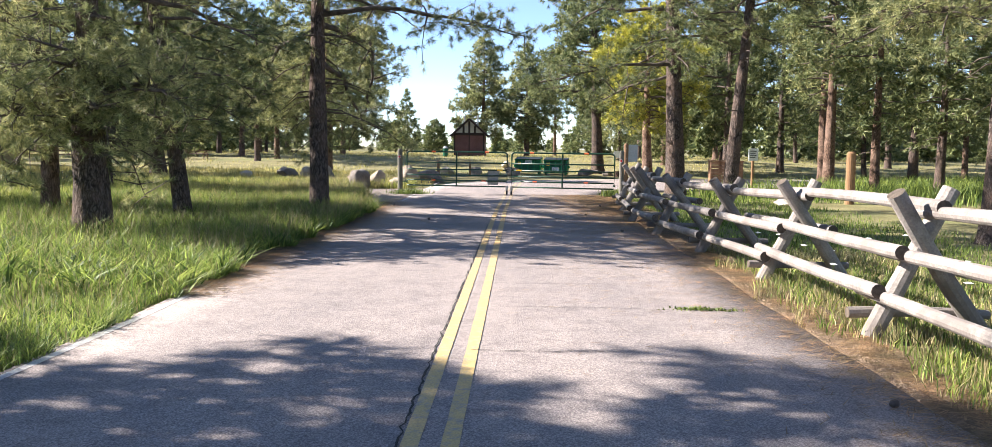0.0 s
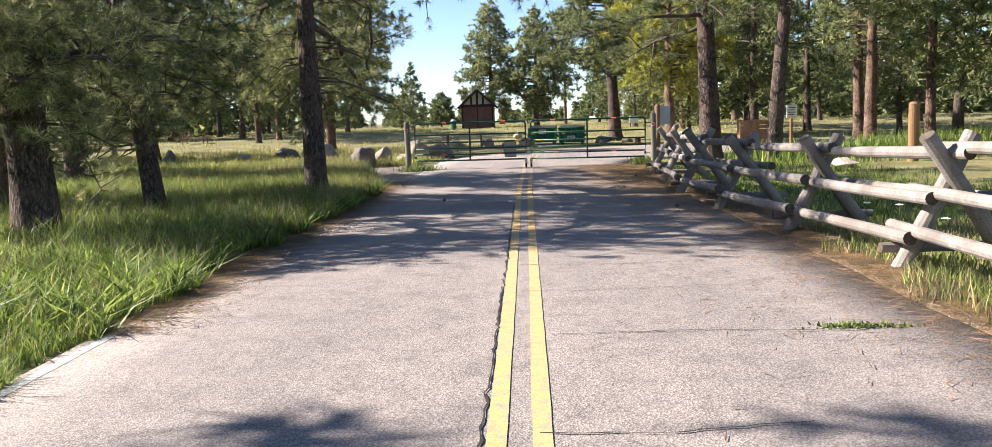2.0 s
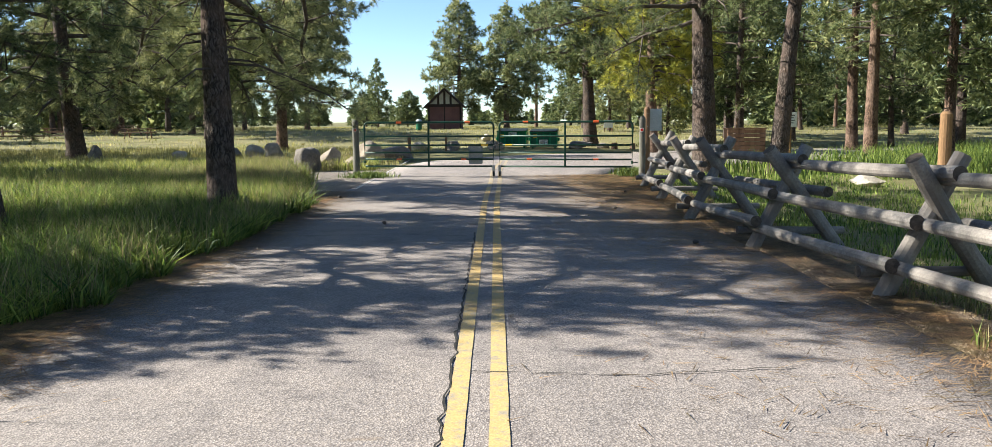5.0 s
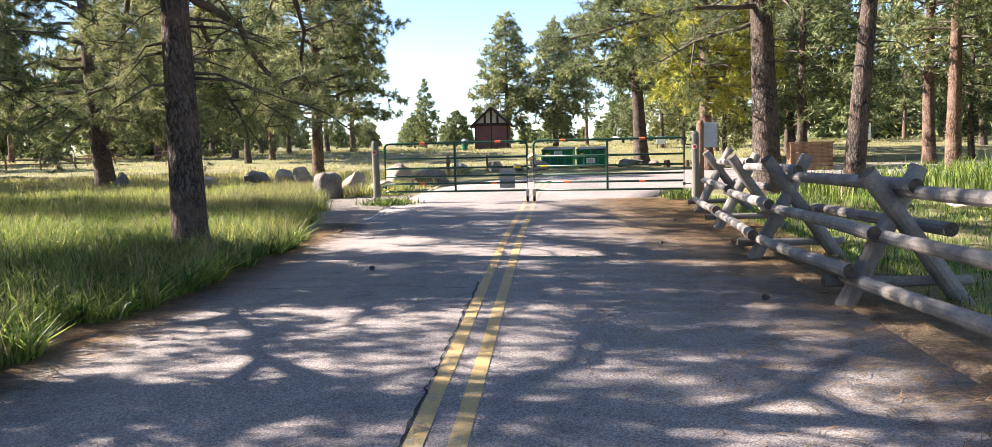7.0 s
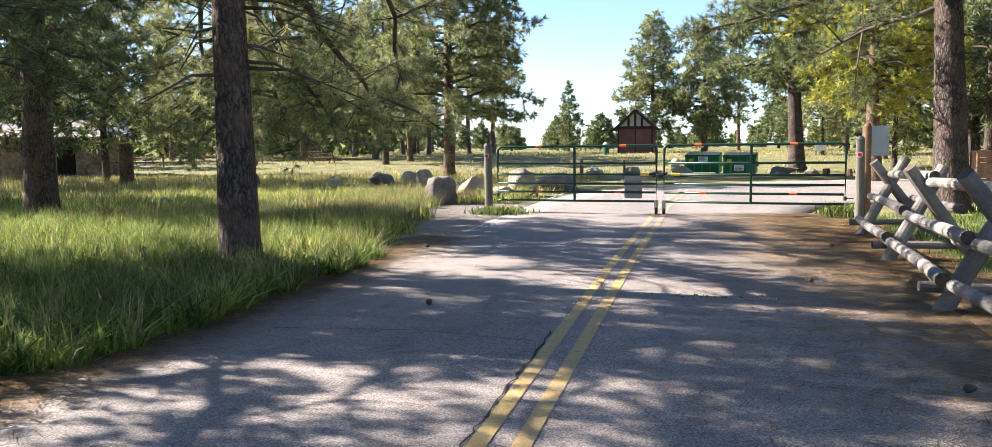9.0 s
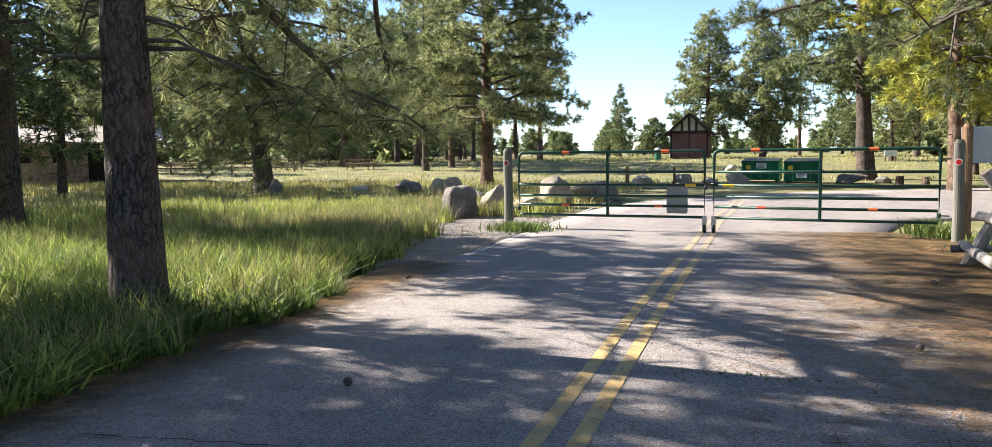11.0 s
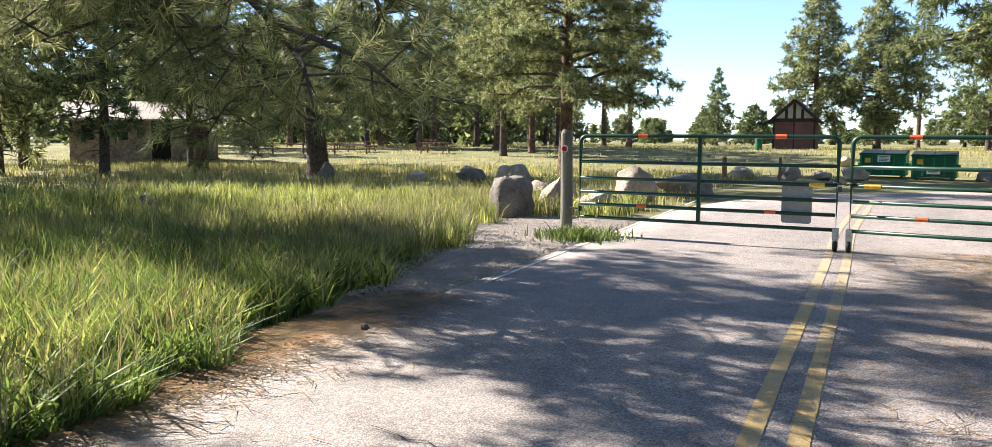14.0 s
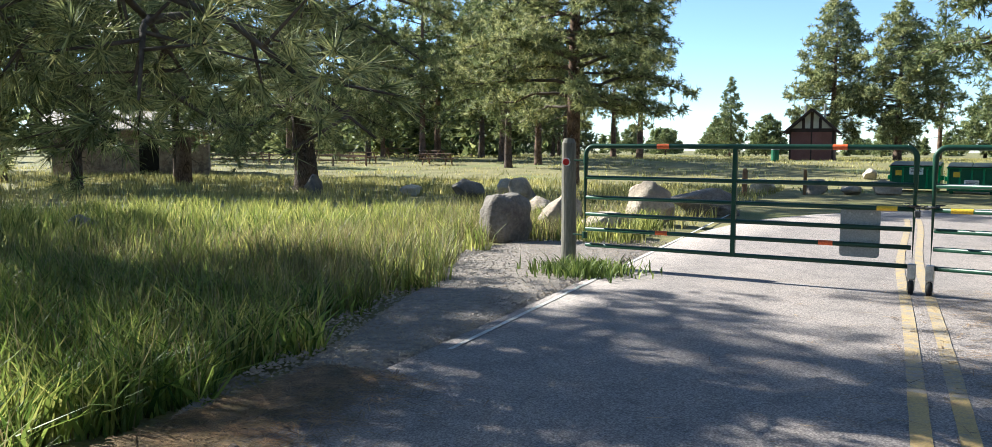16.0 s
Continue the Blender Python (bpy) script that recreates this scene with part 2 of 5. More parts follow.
SIGN_WHITE = rough_mat("white_sign_face", (0.70, 0.70, 0.68), (0.82, 0.82, 0.80), 4, 0.5, 0.05, 0.002, 40)
INK = rough_mat("sign_ink", (0.03, 0.03, 0.03), (0.06, 0.06, 0.06), 20, 0.7)
ROCK = rough_mat("tan_boulder", (0.27, 0.215, 0.17), (0.47, 0.39, 0.31), 2.6, 0.95, 0.9, 0.04, 20, spots=(0.20, 0.175, 0.15))
ROCK_DARK = rough_mat("grey_boulder", (0.12, 0.102, 0.09), (0.27, 0.235, 0.205), 2.6, 0.95, 0.9, 0.04, 20, spots=(0.12, 0.11, 0.10))
ROCK_PALE = rough_mat("pale_boulder", (0.42, 0.37, 0.30), (0.60, 0.53, 0.44), 2.6, 0.95, 0.9, 0.04, 20, spots=(0.32, 0.27, 0.22))
BIN_GREEN = rough_mat("dumpster_green", (0.008, 0.19, 0.08), (0.012, 0.25, 0.105), 2, 0.45, 0.1, 0.003, 40)
# darker counterpart of BIN_GREEN: shade on the dumpster front put into the colour
BIN_DARK = rough_mat("shaded_bin_green", (0.012, 0.10, 0.052), (0.02, 0.14, 0.072), 3, 0.5, 0.15, 0.003, 40)
BIN_LID = rough_mat("black_plastic_lid", (0.012, 0.018, 0.016), (0.03, 0.038, 0.035), 4, 0.55)
HUT_WALL = rough_mat("maroon_wall_boards", (0.17, 0.078, 0.064), (0.23, 0.11, 0.092), 1.5, 0.8, 0.2, 0.006, 25)
HUT_ROOF = rough_mat("dark_brown_roof", (0.035, 0.024, 0.02), (0.065, 0.045, 0.038), 3, 0.9, 0.4, 0.01, 25)
HUT_CREAM = rough_mat("cream_gable_panel", (0.46, 0.43, 0.36), (0.58, 0.54, 0.46), 3, 0.8, 0.2, 0.004, 30)
TABLE_WOOD = rough_mat("weathered_table_boards", (0.15, 0.09, 0.065), (0.26, 0.17, 0.12), 4, 0.85, 0.3, 0.006, 40)
STONE = rough_mat("rubble_stone", (0.22, 0.15, 0.11), (0.46, 0.36, 0.28), 4.5, 0.95, 1.0, 0.06, 14, spots=(0.15, 0.115, 0.10))
ROOF_PALE = rough_mat("pale_metal_roof", (0.42, 0.36, 0.31), (0.55, 0.48, 0.42), 1.5, 0.6, 0.1, 0.003, 30)
DARK_OPENING = rough_mat("dark_recess", (0.015, 0.013, 0.012), (0.03, 0.026, 0.024), 5)
VAN_WHITE = rough_mat("white_vehicle_paint", (0.68, 0.70, 0.72), (0.76, 0.78, 0.80), 2, 0.35, 0.05, 0.002, 20)
GLASS_DARK = rough_mat("tinted_window", (0.02, 0.025, 0.03), (0.04, 0.045, 0.05), 2, 0.15)


# ---- builders ----
class Shape:
    """Collects vertices and faces of one mesh."""

    def __init__(self):
        self.v, self.f, self.m = [], [], []

    def tube(self, pts, radii, seg=8, cap=True, slot=0, cap_slot=None):
        pts = [Vector(p) for p in pts]
        base, n = len(self.v), len(pts)
        ref = Vector((0, 0, 1)) if abs((pts[-1] - pts[0]).normalized().z) < 0.9 else Vector((1, 0, 0))
        for i, p in enumerate(pts):
            d = (pts[min(i + 1, n - 1)] - pts[max(i - 1, 0)]).normalized()
            a = d.cross(ref).normalized()
            b = a.cross(d)
            for k in range(seg):
                w = 2 * math.pi * k / seg
                self.v.append(p + (a * math.cos(w) + b * math.sin(w)) * radii[i])
        for i in range(n - 1):
            for k in range(seg):
                q = (k + 1) % seg
                self.f.append((base + i * seg + k, base + i * seg + q, base + (i + 1) * seg + q, base + (i + 1) * seg + k))
                self.m.append(slot)
        if cap:
            self.f.append(tuple(base + k for k in reversed(range(seg))))
            self.f.append(tuple(base + (n - 1) * seg + k for k in range(seg)))
            self.m += [slot if cap_slot is None else cap_slot] * 2
        return self

    def box(self, lo, hi, turn=None, bevel=0.0, slot=0):
        """A box with chamfered upright and lying edges."""
        (x0, y0, z0), (x1, y1, z1) = lo, hi
        if not bevel:
            corners = [Vector((x, y, z)) for z in (z0, z1) for y in (y0, y1) for x in (x0, x1)]
            faces = ((0, 2, 3, 1), (4, 5, 7, 6), (0, 1, 5, 4), (2, 6, 7, 3), (0, 4, 6, 2), (1, 3, 7, 5))
        else:
            bm = bmesh.new()
            bmesh.ops.create_cube(bm, size=1)
            for q in bm.verts:
                q.co = Vector(((x0 + x1) / 2 + q.co.x * (x1 - x0), (y0 + y1) / 2 + q.co.y * (y1 - y0), (z0 + z1) / 2 + q.co.z * (z1 - z0)))
            bmesh.ops.bevel(bm, geom=bm.edges[:], offset=bevel, segments=1, affect="EDGES")
            bm.verts.index_update()
            corners, faces = [q.co.copy() for q in bm.verts], [tuple(w.index for w in f.verts) for f in bm.faces]
            bm.free()
        base = len(self.v)
        self.v += [turn @ c if turn else c for c in corners]
        for f in faces:
            self.f.append(tuple(base + i for i in f))
            self.m.append(slot)
        return self

    def mesh(self, name, mats, smooth=False):
        me = bpy.data.meshes.new(name)
        me.from_pydata([tuple(p) for p in self.v], [], self.f)
        for mt in (mats if isinstance(mats, (list, tuple)) else [mats]):
            me.materials.append(mt)
        me.polygons.foreach_set("material_index", self.m)
        if smooth:
            me.polygons.foreach_set("use_smooth", [True] * len(me.polygons))
        me.update()
        return me


def part(name, shape, mats, parent=None, label="", smooth=False):
    ob = new(name, shape.mesh(name, mats, smooth) if isinstance(shape, Shape) else shape)
    if parent:
        ob.parent = parent
    if label:
        tagged(ob, label)
    return ob


def thing(name, m, label, category, group="", kind=""):
    e = new(name)
    e.matrix_basis = m
    return tagged(e, label, category, group, kind)


def tri_mesh(name, verts, mat, tri=3):
    """A mesh of loose triangles (or quads) from an array of corner points."""
    me = bpy.data.meshes.new(name)
    n = len(verts)
    me.vertices.add(n)
    me.vertices.foreach_set("co", np.asarray(verts, np.float32).ravel())
    me.loops.add(n)
    me.loops.foreach_set("vertex_index", np.arange(n, dtype=np.int32))
    me.polygons.add(n // tri)
    me.polygons.foreach_set("loop_start", np.arange(0, n, tri, dtype=np.int32))
    me.polygons.foreach_set("loop_total", np.full(n // tri, tri, np.int32))
    me.materials.append(mat)
    me.update()
    me.validate()
    return me


# ---- ground ----
def ease(t):
    t = min(max(t, 0.0), 1.0)
    return t * t * (3 - 2 * t)


def land(x, y):
    """Height of the natural ground."""
    rise = 0.85 * ease((y - 54) / 28)
    off = max(0.0, abs(x) - 3.5)
    bumps = 0.05 * noise.noise(Vector((x * 0.35, y * 0.35, 3))) + 0.10 * noise.noise(Vector((x * 0.09, y * 0.09, 7)))
    far = min(1.0, off / 4.0) * (1.0 if y < 120 else 0.4)
    return -0.045 + rise + bumps * far


def steps(stops):
    out = []
    for a, b, s in stops:
        v = a
        while v < b - 1e-6:
            out.append(v)
            v += s
    return out + [stops[-1][1]]


gx = steps([(-3000, -300, 450), (-300, -60, 40), (-60, -16, 4), (-16, 16, 1.0), (16, 60, 4), (60, 300, 40), (300, 3000, 450)])
gy = steps([(-3000, -300, 450), (-300, -20, 40), (-20, 60, 1.0), (60, 140, 4), (140, 300, 40), (300, 3000, 450)])
gs = Shape()
gs.v = [Vector((x, y, land(x, y))) for y in gy for x in gx]
W = len(gx)
gs.f = [(j * W + i, j * W + i + 1, (j + 1) * W + i + 1, (j + 1) * W + i) for j in range(len(gy) - 1) for i in range(W - 1)]
gs.m = [0] * len(gs.f)
ground = tagged(part("ground", gs, SOIL, smooth=True), "earthy meadow ground with patches of dry soil", "ground", kind="structure")


def side(y):
    """Left and right edges of the paved road up to the bend."""
    wob = 0.06 * noise.noise(Vector((0, y * 0.5, 0)))
    wob2 = 0.10 * noise.noise(Vector((5, y * 0.6, 0)))
    left = -3.33 + wob
    right = 3.25 + wob2 + (ease((y - 30) / 12) * 4.0)
    return left, right


rs = Shape()
rows = []
for y in steps([(-70, 34, 0.5)]):
    l, r = side(y)
    rows.append([Vector((l + (r - l) * k / 8, y, 0.012 * (1 - (2 * k / 8 - 1) ** 2))) for k in range(9)])
for k in range(1, 25):           # the bend to the east
    u = k / 24
    a = Vector((-3.33, 34, 0)).lerp(Vector((-2.6, 44, 0)), min(1, u * 2))
    a = Vector((-3.33 + 2.0 * u + 32 * ease(u) * u, 34 + 19.5 * math.sin(u * math.pi / 2), 0))
    b = Vector((4.6 + 27 * u, 34 + 9.5 * math.sin(u * math.pi / 2), 0))
    rows.append([a.lerp(b, q / 8) + Vector((0, 0, 0.012)) for q in range(9)])
for row in rows:
    rs.v += row
for j in range(len(rows) - 1):
    for k in range(8):
        rs.f.append((j * 9 + k, j * 9 + k + 1, (j + 1) * 9 + k + 1, (j + 1) * 9 + k))
        rs.m.append(0)
n0 = len(rs.v)
for e in (0, 8):                 # broken edge going down into the soil
    for row in rows:
        rs.v.append(row[e] + Vector((-0.05 if e == 0 else 0.05, 0, -0.09)))
for s_, e in enumerate((0, 8)):
    o = n0 + s_ * len(rows)
    for j in range(len(rows) - 1):
        a, b = j * 9 + e, (j + 1) * 9 + e
        rs.f.append((a, b, o + j + 1, o + j) if e == 0 else (b, a, o + j, o + j + 1))
        rs.m.append(0)
road = tagged(part("road", rs, ASPHALT, smooth=True), "worn pinkish-grey chip-sealed asphalt road with pine litter", "road", kind="structure")


def mid_x(y):
    """Middle of the road, which swings a little to the east before the gate."""
    return 0.10 * ease((y - 21) / 9) + 0.35 * ease((y - 31) / 10)


def stripe(name, xs, width, y0, y1, mat, label, z=0.0165):
    s = Shape()
    ys = steps([(y0, y1, 0.25)])
    for i, y in enumerate(ys):
        w = width / 2 + 0.006 * noise.noise(Vector((xs(y) * 9, y * 7, 1)))
        for e in (-1, 1):
            s.v.append(Vector((xs(y) + e * w, y, z)))
        if i:
            s.f.append((2 * i - 2, 2 * i - 1, 2 * i + 1, 2 * i))
            s.m.append(0)
    return tagged(part(name, s, mat), label, "road marking", kind="structure")


for y0, y1, paint, words in ((-60, 13, YELLOW, "worn yellow centre line painted on the asphalt"), (13, 26, YELLOW_DULL, "dulled yellow centre line painted on the asphalt"),
                             (26, 41, YELLOW_FADED, "almost worn away yellow centre line near the gate")):
    stripe("trim_yellow_line_west", lambda y: mid_x(y) - 0.115, 0.105, y0, y1, paint, words, 0.0175)
    stripe("trim_yellow_line_east", lambda y: mid_x(y) + 0.115, 0.105, y0, y1, paint, words, 0.0175)
stripe("trim_white_line", lambda y: -3.22 + 0.015 * math.sin(y * 1.1), 0.085, -10, 9.5, WHITE, "faded white edge line along the road", 0.0035)
stripe("trim_white_line_gate", lambda y: -3.18 - 0.016 * (y - 25.8), 0.045, 25.8, 42, WHITE, "faded white edge line by the gate", 0.007)


def crack(pts, width, seed):
    rnd = random.Random(seed)
    s = Shape()
    line = []
    for (a, b) in zip(pts, pts[1:]):
        n = max(2, int((Vector(b) - Vector(a)).length / 0.09))
        for i in range(n):
            p = Vector(a).lerp(Vector(b), i / n)
            line.append(p + Vector((rnd.gauss(0, 0.010), rnd.gauss(0, 0.010))))
    for i, p in enumerate(line):
        d = (line[min(i + 1, len(line) - 1)] - line[max(i - 1, 0)]).normalized()
        n = Vector((-d.y, d.x)) * width * rnd.uniform(0.3, 1.0) * 0.5
        for e in (-1, 1):
            q = p + n * e
            s.v.append(Vector((q.x, q.y, 0.0195)))
        if i:
            s.f.append((2 * i - 2, 2 * i - 1, 2 * i + 1, 2 * i))
            s.m.append(0)
    return tagged(part("trim_crack", s, TAR), "dark open crack in the asphalt", "crack", kind="structure")


crack([(-0.20, -8), (-0.185, -2), (-0.195, 5), (-0.185, 11), (-0.185, 18)], 0.022, 1)
crack([(0.2, 8.3), (1.0, 8.35), (2.3, 8.28), (3.1, 8.4)], 0.016, 2)
crack([(0.1, 6.35), (0.75, 6.34), (1.6, 6.5)], 0.014, 3)
crack([(-2.6, 17.6), (-1.3, 17.75), (-0.2, 17.5)], 0.016, 4)
crack([(0.1, 21.4), (-0.9, 21.3), (-2.0, 21.6)], 0.016, 5)
crack([(-0.1, 9.9), (0.5, 9.85), (2.0, 10.0)], 0.010, 6)
crack([(-0.05, 11.3), (1.0, 11.2), (2.2, 11.4)], 0.014, 7)


def patch(name, outline, mat, label, z, wob=0.25, seed=0):
    """A flat irregular patch over the ground, higher in its middle."""
    s = Shape()
    cx, cy = sum(p[0] for p in outline) / len(outline), sum(p[1] for p in outline) / len(outline)
    ring = []
    for (a, b) in zip(outline, outline[1:] + outline[:1]):
        for i in range(8):
            p = Vector(a).lerp(Vector(b), i / 8)
            k = 1 + 0.07 * wob * 4 * noise.noise(Vector((p.x * 1.3, p.y * 1.3, seed)))
            ring.append(Vector((cx + (p.x - cx) * k, cy + (p.y - cy) * k)))
    s.v.append(Vector((cx, cy, z)))
    for f in (0.5, 0.85, 1.0):
        for p in ring:
            q = Vector((cx, cy)).lerp(p, f)
            s.v.append(Vector((q.x, q.y, z if f < 1 else z - 0.05)))
    n = len(ring)
    for i in range(n):
        j = (i + 1) % n
        s.f.append((0, 1 + i, 1 + j))
        for r in (0, 1):
            s.f.append((1 + r * n + i, 1 + (r + 1) * n + i, 1 + (r + 1) * n + j, 1 + r * n + j))
    s.m = [0] * len(s.f)
    return tagged(part(name, s, mat, smooth=True), label, "ground", kind="structure")


patch("ground_gravel", [(-3.3, 22.5), (-3.3, 27), (-3.35, 33.5), (-4.6, 35), (-6.2, 32.2), (-5.2, 29.5), (-4.4, 26.5), (-3.7, 24)], GRAVEL, "grey gravel pull-off beside the gate post", 0.002)
patch("ground_litter", [(3.35, -6), (3.3, 8), (3.2, 30), (4.2, 30), (4.3, 22), (4.05, 14), (3.9, 9), (3.75, 2), (3.7, -6)], LITTER, "brown pine needle litter along the fence", -0.004, seed=3)
patch("ground_litter_west", [(-3.3, 10), (-3.25, 22.5), (-3.65, 21.5), (-3.8, 15), (-3.6, 10.4)], LITTER, "brown pine needle litter along the verge", -0.010, seed=5)


# ---- gate ----
def rot_z(deg):
    return Matrix.Rotation(radians(deg), 4, "Z")


def gate_leaf(hinge, free, label, plate):
    """A six-bar tubular leaf: x runs from the hinge to the free end."""
    d = Vector(free) - Vector(hinge)
    w = d.length
    m = Matrix.Translation((hinge[0], hinge[1], 0)) @ rot_z(math.degrees(math.atan2(d.y, d.x)))
    g = thing("farm_gate", m, label, "gate", "double road gate")
    z0, z1, r = 0.30, 1.54, 0.030
    out = []
    for k in range(7):
        a = math.pi / 2 * k / 6
        out.append((0.11 - 0.11 * math.cos(a), 0, z1 - 0.11 + 0.11 * math.sin(a)))
    out = [(0, 0, z0 - 0.03)] + out + [(w - x, 0, z) for x, _, z in reversed(out)] + [(w, 0, z0 - 0.03)]
    part("outer_tube", Shape().tube(out, [r] * len(out), 10), GATE_GREEN, g, smooth=True)
    heights = [0.30, 0.50, 0.69, 0.90, 1.15, 1.54]
    for z in heights[:-1]:
        part("rail", Shape().tube([(0.015, 0, z), (w * 0.5, 0, z - 0.004), (w - 0.015, 0, z)], [0.0255] * 3, 8), GATE_GREEN, g, smooth=True)
    part("brace", Shape().box((w * 0.5 - 0.026, -0.030, z0 - 0.02), (w * 0.5 + 0.026, 0.030, z1 - 0.01), bevel=0.006), GATE_GREEN, g)
    for x, z in ((0.27, 1.54), (0.80, 1.54), (0.27, 0.50), (0.77, 0.50)):
        part("tape_band", Shape().tube([(w * x - 0.075, 0, z), (w * x + 0.075, 0, z)], [0.0325 if z > 1 else 0.0280] * 2, 10, False), TAPE, g, "orange reflective tape band", smooth=True)
    part("tape_band", Shape().tube([(w - 0.36, 0, 0.90), (w - 0.16, 0, 0.90)], [0.0280] * 2, 10, False), TAPE_YELLOW, g, "yellow tape band", smooth=True)
    # caster under the free end
    cas = part("caster", Shape().box((w - 0.04, -0.045, 0.17), (w + 0.04, 0.045, 0.33), bevel=0.008).tube([(w, 0, 0.1), (w, 0, 0.2)], [0.02, 0.02], 8), STEEL, g, "galvanised caster bracket")
    for e in (-1, 1):
        part("fork", Shape().box((w + e * 0.032 - 0.004, -0.025, 0.05), (w + e * 0.032 + 0.004, 0.025, 0.17)), STEEL, cas)
    part("wheel", Shape().tube([(w - 0.024, 0, 0.082), (w - 0.012, 0, 0.082), (w + 0.012, 0, 0.082), (w + 0.024, 0, 0.082)], [0.066, 0.08, 0.08, 0.066], 18), RUBBER, cas, "black rubber wheel", smooth=True)
    for z in (0.42, 1.36):
        part("hinge_strap", Shape().tube([(-0.02, 0, z), (-0.16, 0, z)], [0.012] * 2, 6).tube([(0, 0, z - 0.04), (0, 0, z + 0.04)], [0.034] * 2, 10), GATE_GREEN, g)
    part("latch_ring", Shape().tube([(w + 0.05 * math.cos(a * 0.628), 0.03 * math.sin(a * 0.628), 0.93) for a in range(11)], [0.012] * 11, 6, False), CHAIN_STEEL, g, "dark steel chain loop")
    return g, m, w


leaf_w, m_w, w_w = gate_leaf((-3.66, 30.43), (0.045, 30.04), "closed dark green tubular steel gate leaf on a caster wheel", True)
leaf_e, m_e, w_e = gate_leaf((3.86, 29.36), (0.215, 29.99), "closed dark green tubular gate leaf with orange tape bands", False)

# chain across the gap
ch = thing("chain", pose(0.13, 30.0, 0.0), "slack steel chain locking the two gate leaves", "chain")
for k in range(8):
    x = -0.16 + 0.32 * k / 7
    z = 0.95 - 0.03 * (1 - (x / 0.16) ** 2)
    ring = []
    for a in range(9):
        w_ = a * math.pi / 4
        ring.append((x + 0.03 * math.cos(w_), (0.016 * math.sin(w_) if k % 2 else 0), z + (0 if k % 2 else 0.016 * math.sin(w_))))
    part("link", Shape().tube(ring, [0.006] * 9, 5, False), CHAIN_STEEL, ch, smooth=True)
part("padlock", Shape().box((-0.09, -0.035, 0.82), (-0.03, -0.01, 0.89), bevel=0.006).tube([(-0.08, -0.022, 0.89), (-0.075, -0.022, 0.925), (-0.045, -0.022, 0.925), (-0.04, -0.022, 0.89)], [0.005] * 4, 5), CHAIN_STEEL, ch)

# plate hung on the west leaf
sp = thing("gate_sign", m_w @ pose(w_w * 0.86, 0.05, 0), "grey blank back of a rounded sign hung on the gate", "sign")
ps = Shape()
corner = []
for cx, cz, a0 in ((0.16, 0.85, 0), (-0.16, 0.85, 90), (-0.16, 0.40, 180), (0.16, 0.40, 270)):
    for k in range(4):
        a = radians(a0 + 30 * k)
        corner.append((cx + 0.04 * math.cos(a), cz + 0.04 * math.sin(a)))
for y in (0, 0.006):
    ps.v += [Vector((x, y, z)) for x, z in corner]
n_ = len(corner)
ps.f = [tuple(range(n_)), tuple(reversed(range(n_, 2 * n_)))] + [(i, i + n_, (i + 1) % n_ + n_, (i + 1) % n_) for i in range(n_)]
ps.m = [0] * len(ps.f)
part("plate", ps, SIGN_GREY, sp)
for x in (-0.11, 0.11):
    part("bolt", Shape().tube([(x, -0.012, 0.83), (x, 0.004, 0.83)], [0.012] * 2, 8), STEEL, sp)


def round_post(x, y, h, r, mat, label, reflector=None, category="post", lean=0.0, name="gate_post"):
    t = thing(name, pose(x, y, land(x, y), lean, lean), label, category)
    s = Shape()
    zs = [-0.3, 0.0, h * 0.3, h * 0.7, h - 0.06, h]
    rr = [r * 1.03, r * 1.02, r, r * 0.97, r * 0.96, r * 0.62]
    s.tube([(0.006 * math.sin(z * 3), 0.006 * math.cos(z * 2), z) for z in zs], rr, 16)
    part("shaft", s, mat, t, smooth=False)
    if reflector:
        a = radians(reflector[0])
        d = Vector((math.cos(a), math.sin(a), 0))
        c = d * r * 0.98 + Vector((0, 0, reflector[1]))
        part("reflector", Shape().tube([c, c + d * 0.012], [0.045, 0.042], 16), RED, t, "round red reflector")
        part("reflector_rim", Shape().tube([c - d * 0.004, c + d * 0.006], [0.056, 0.056], 16), SIGN_WHITE, t, "pale reflector rim")
    return t


round_post(-3.94, 30.6, 1.68, 0.096, POST, "grey weathered round wooden gate post with red reflector", (-95, 1.38))
round_post(4.08, 29.05, 1.72, 0.088, POST, "grey weathered round wooden gate post with red reflector", (-110, 1.36))
rp = round_post(4.27, 29.45, 1.98, 0.085, BROWN_POST, "brown wooden sign post carrying a bare metal panel", name="sign_post")
part("panel", Shape().box((-0.08, 0.095, 1.33), (0.42, 0.101, 1.93), bevel=0.002), SIGN_BACK, rp, "bare grey metal sign back")
for z in (1.45, 1.8):
    part("bolt", Shape().tube([(0, -0.096, z), (0, -0.08, z)], [0.012] * 2, 8), STEEL, rp)


# ---- buck and rail fence ----
def log(pts, r, seg=12, seed=0):
    rnd = random.Random(seed)
    s = Shape()
    a, b = Vector(pts[0]), Vector(pts[1])
    n = 6
    side_ = Vector((rnd.uniform(-1, 1), rnd.uniform(-1, 1), rnd.uniform(-1, 1))) * 0.018
    line = [a.lerp(b, k / n) + side_ * math.sin(math.pi * k / n) for k in range(n + 1)]
    s.tube(line, [r * (1.06 - 0.12 * k / n) * rnd.uniform(0.96, 1.04) for k in range(n + 1)], seg, cap_slot=1)
    return s


fence_y = [-8.9, -5.7, -2.5, 0.7, 3.95, 7.25, 10.6, 13.55, 16.45, 19.5, 22.9, 26.25]


def fence_x(y):
    return 4.22 - 0.60 * ease((y - 9.5) / 9.5) + 0.47 * ease((y - 19.8) / 6.5)


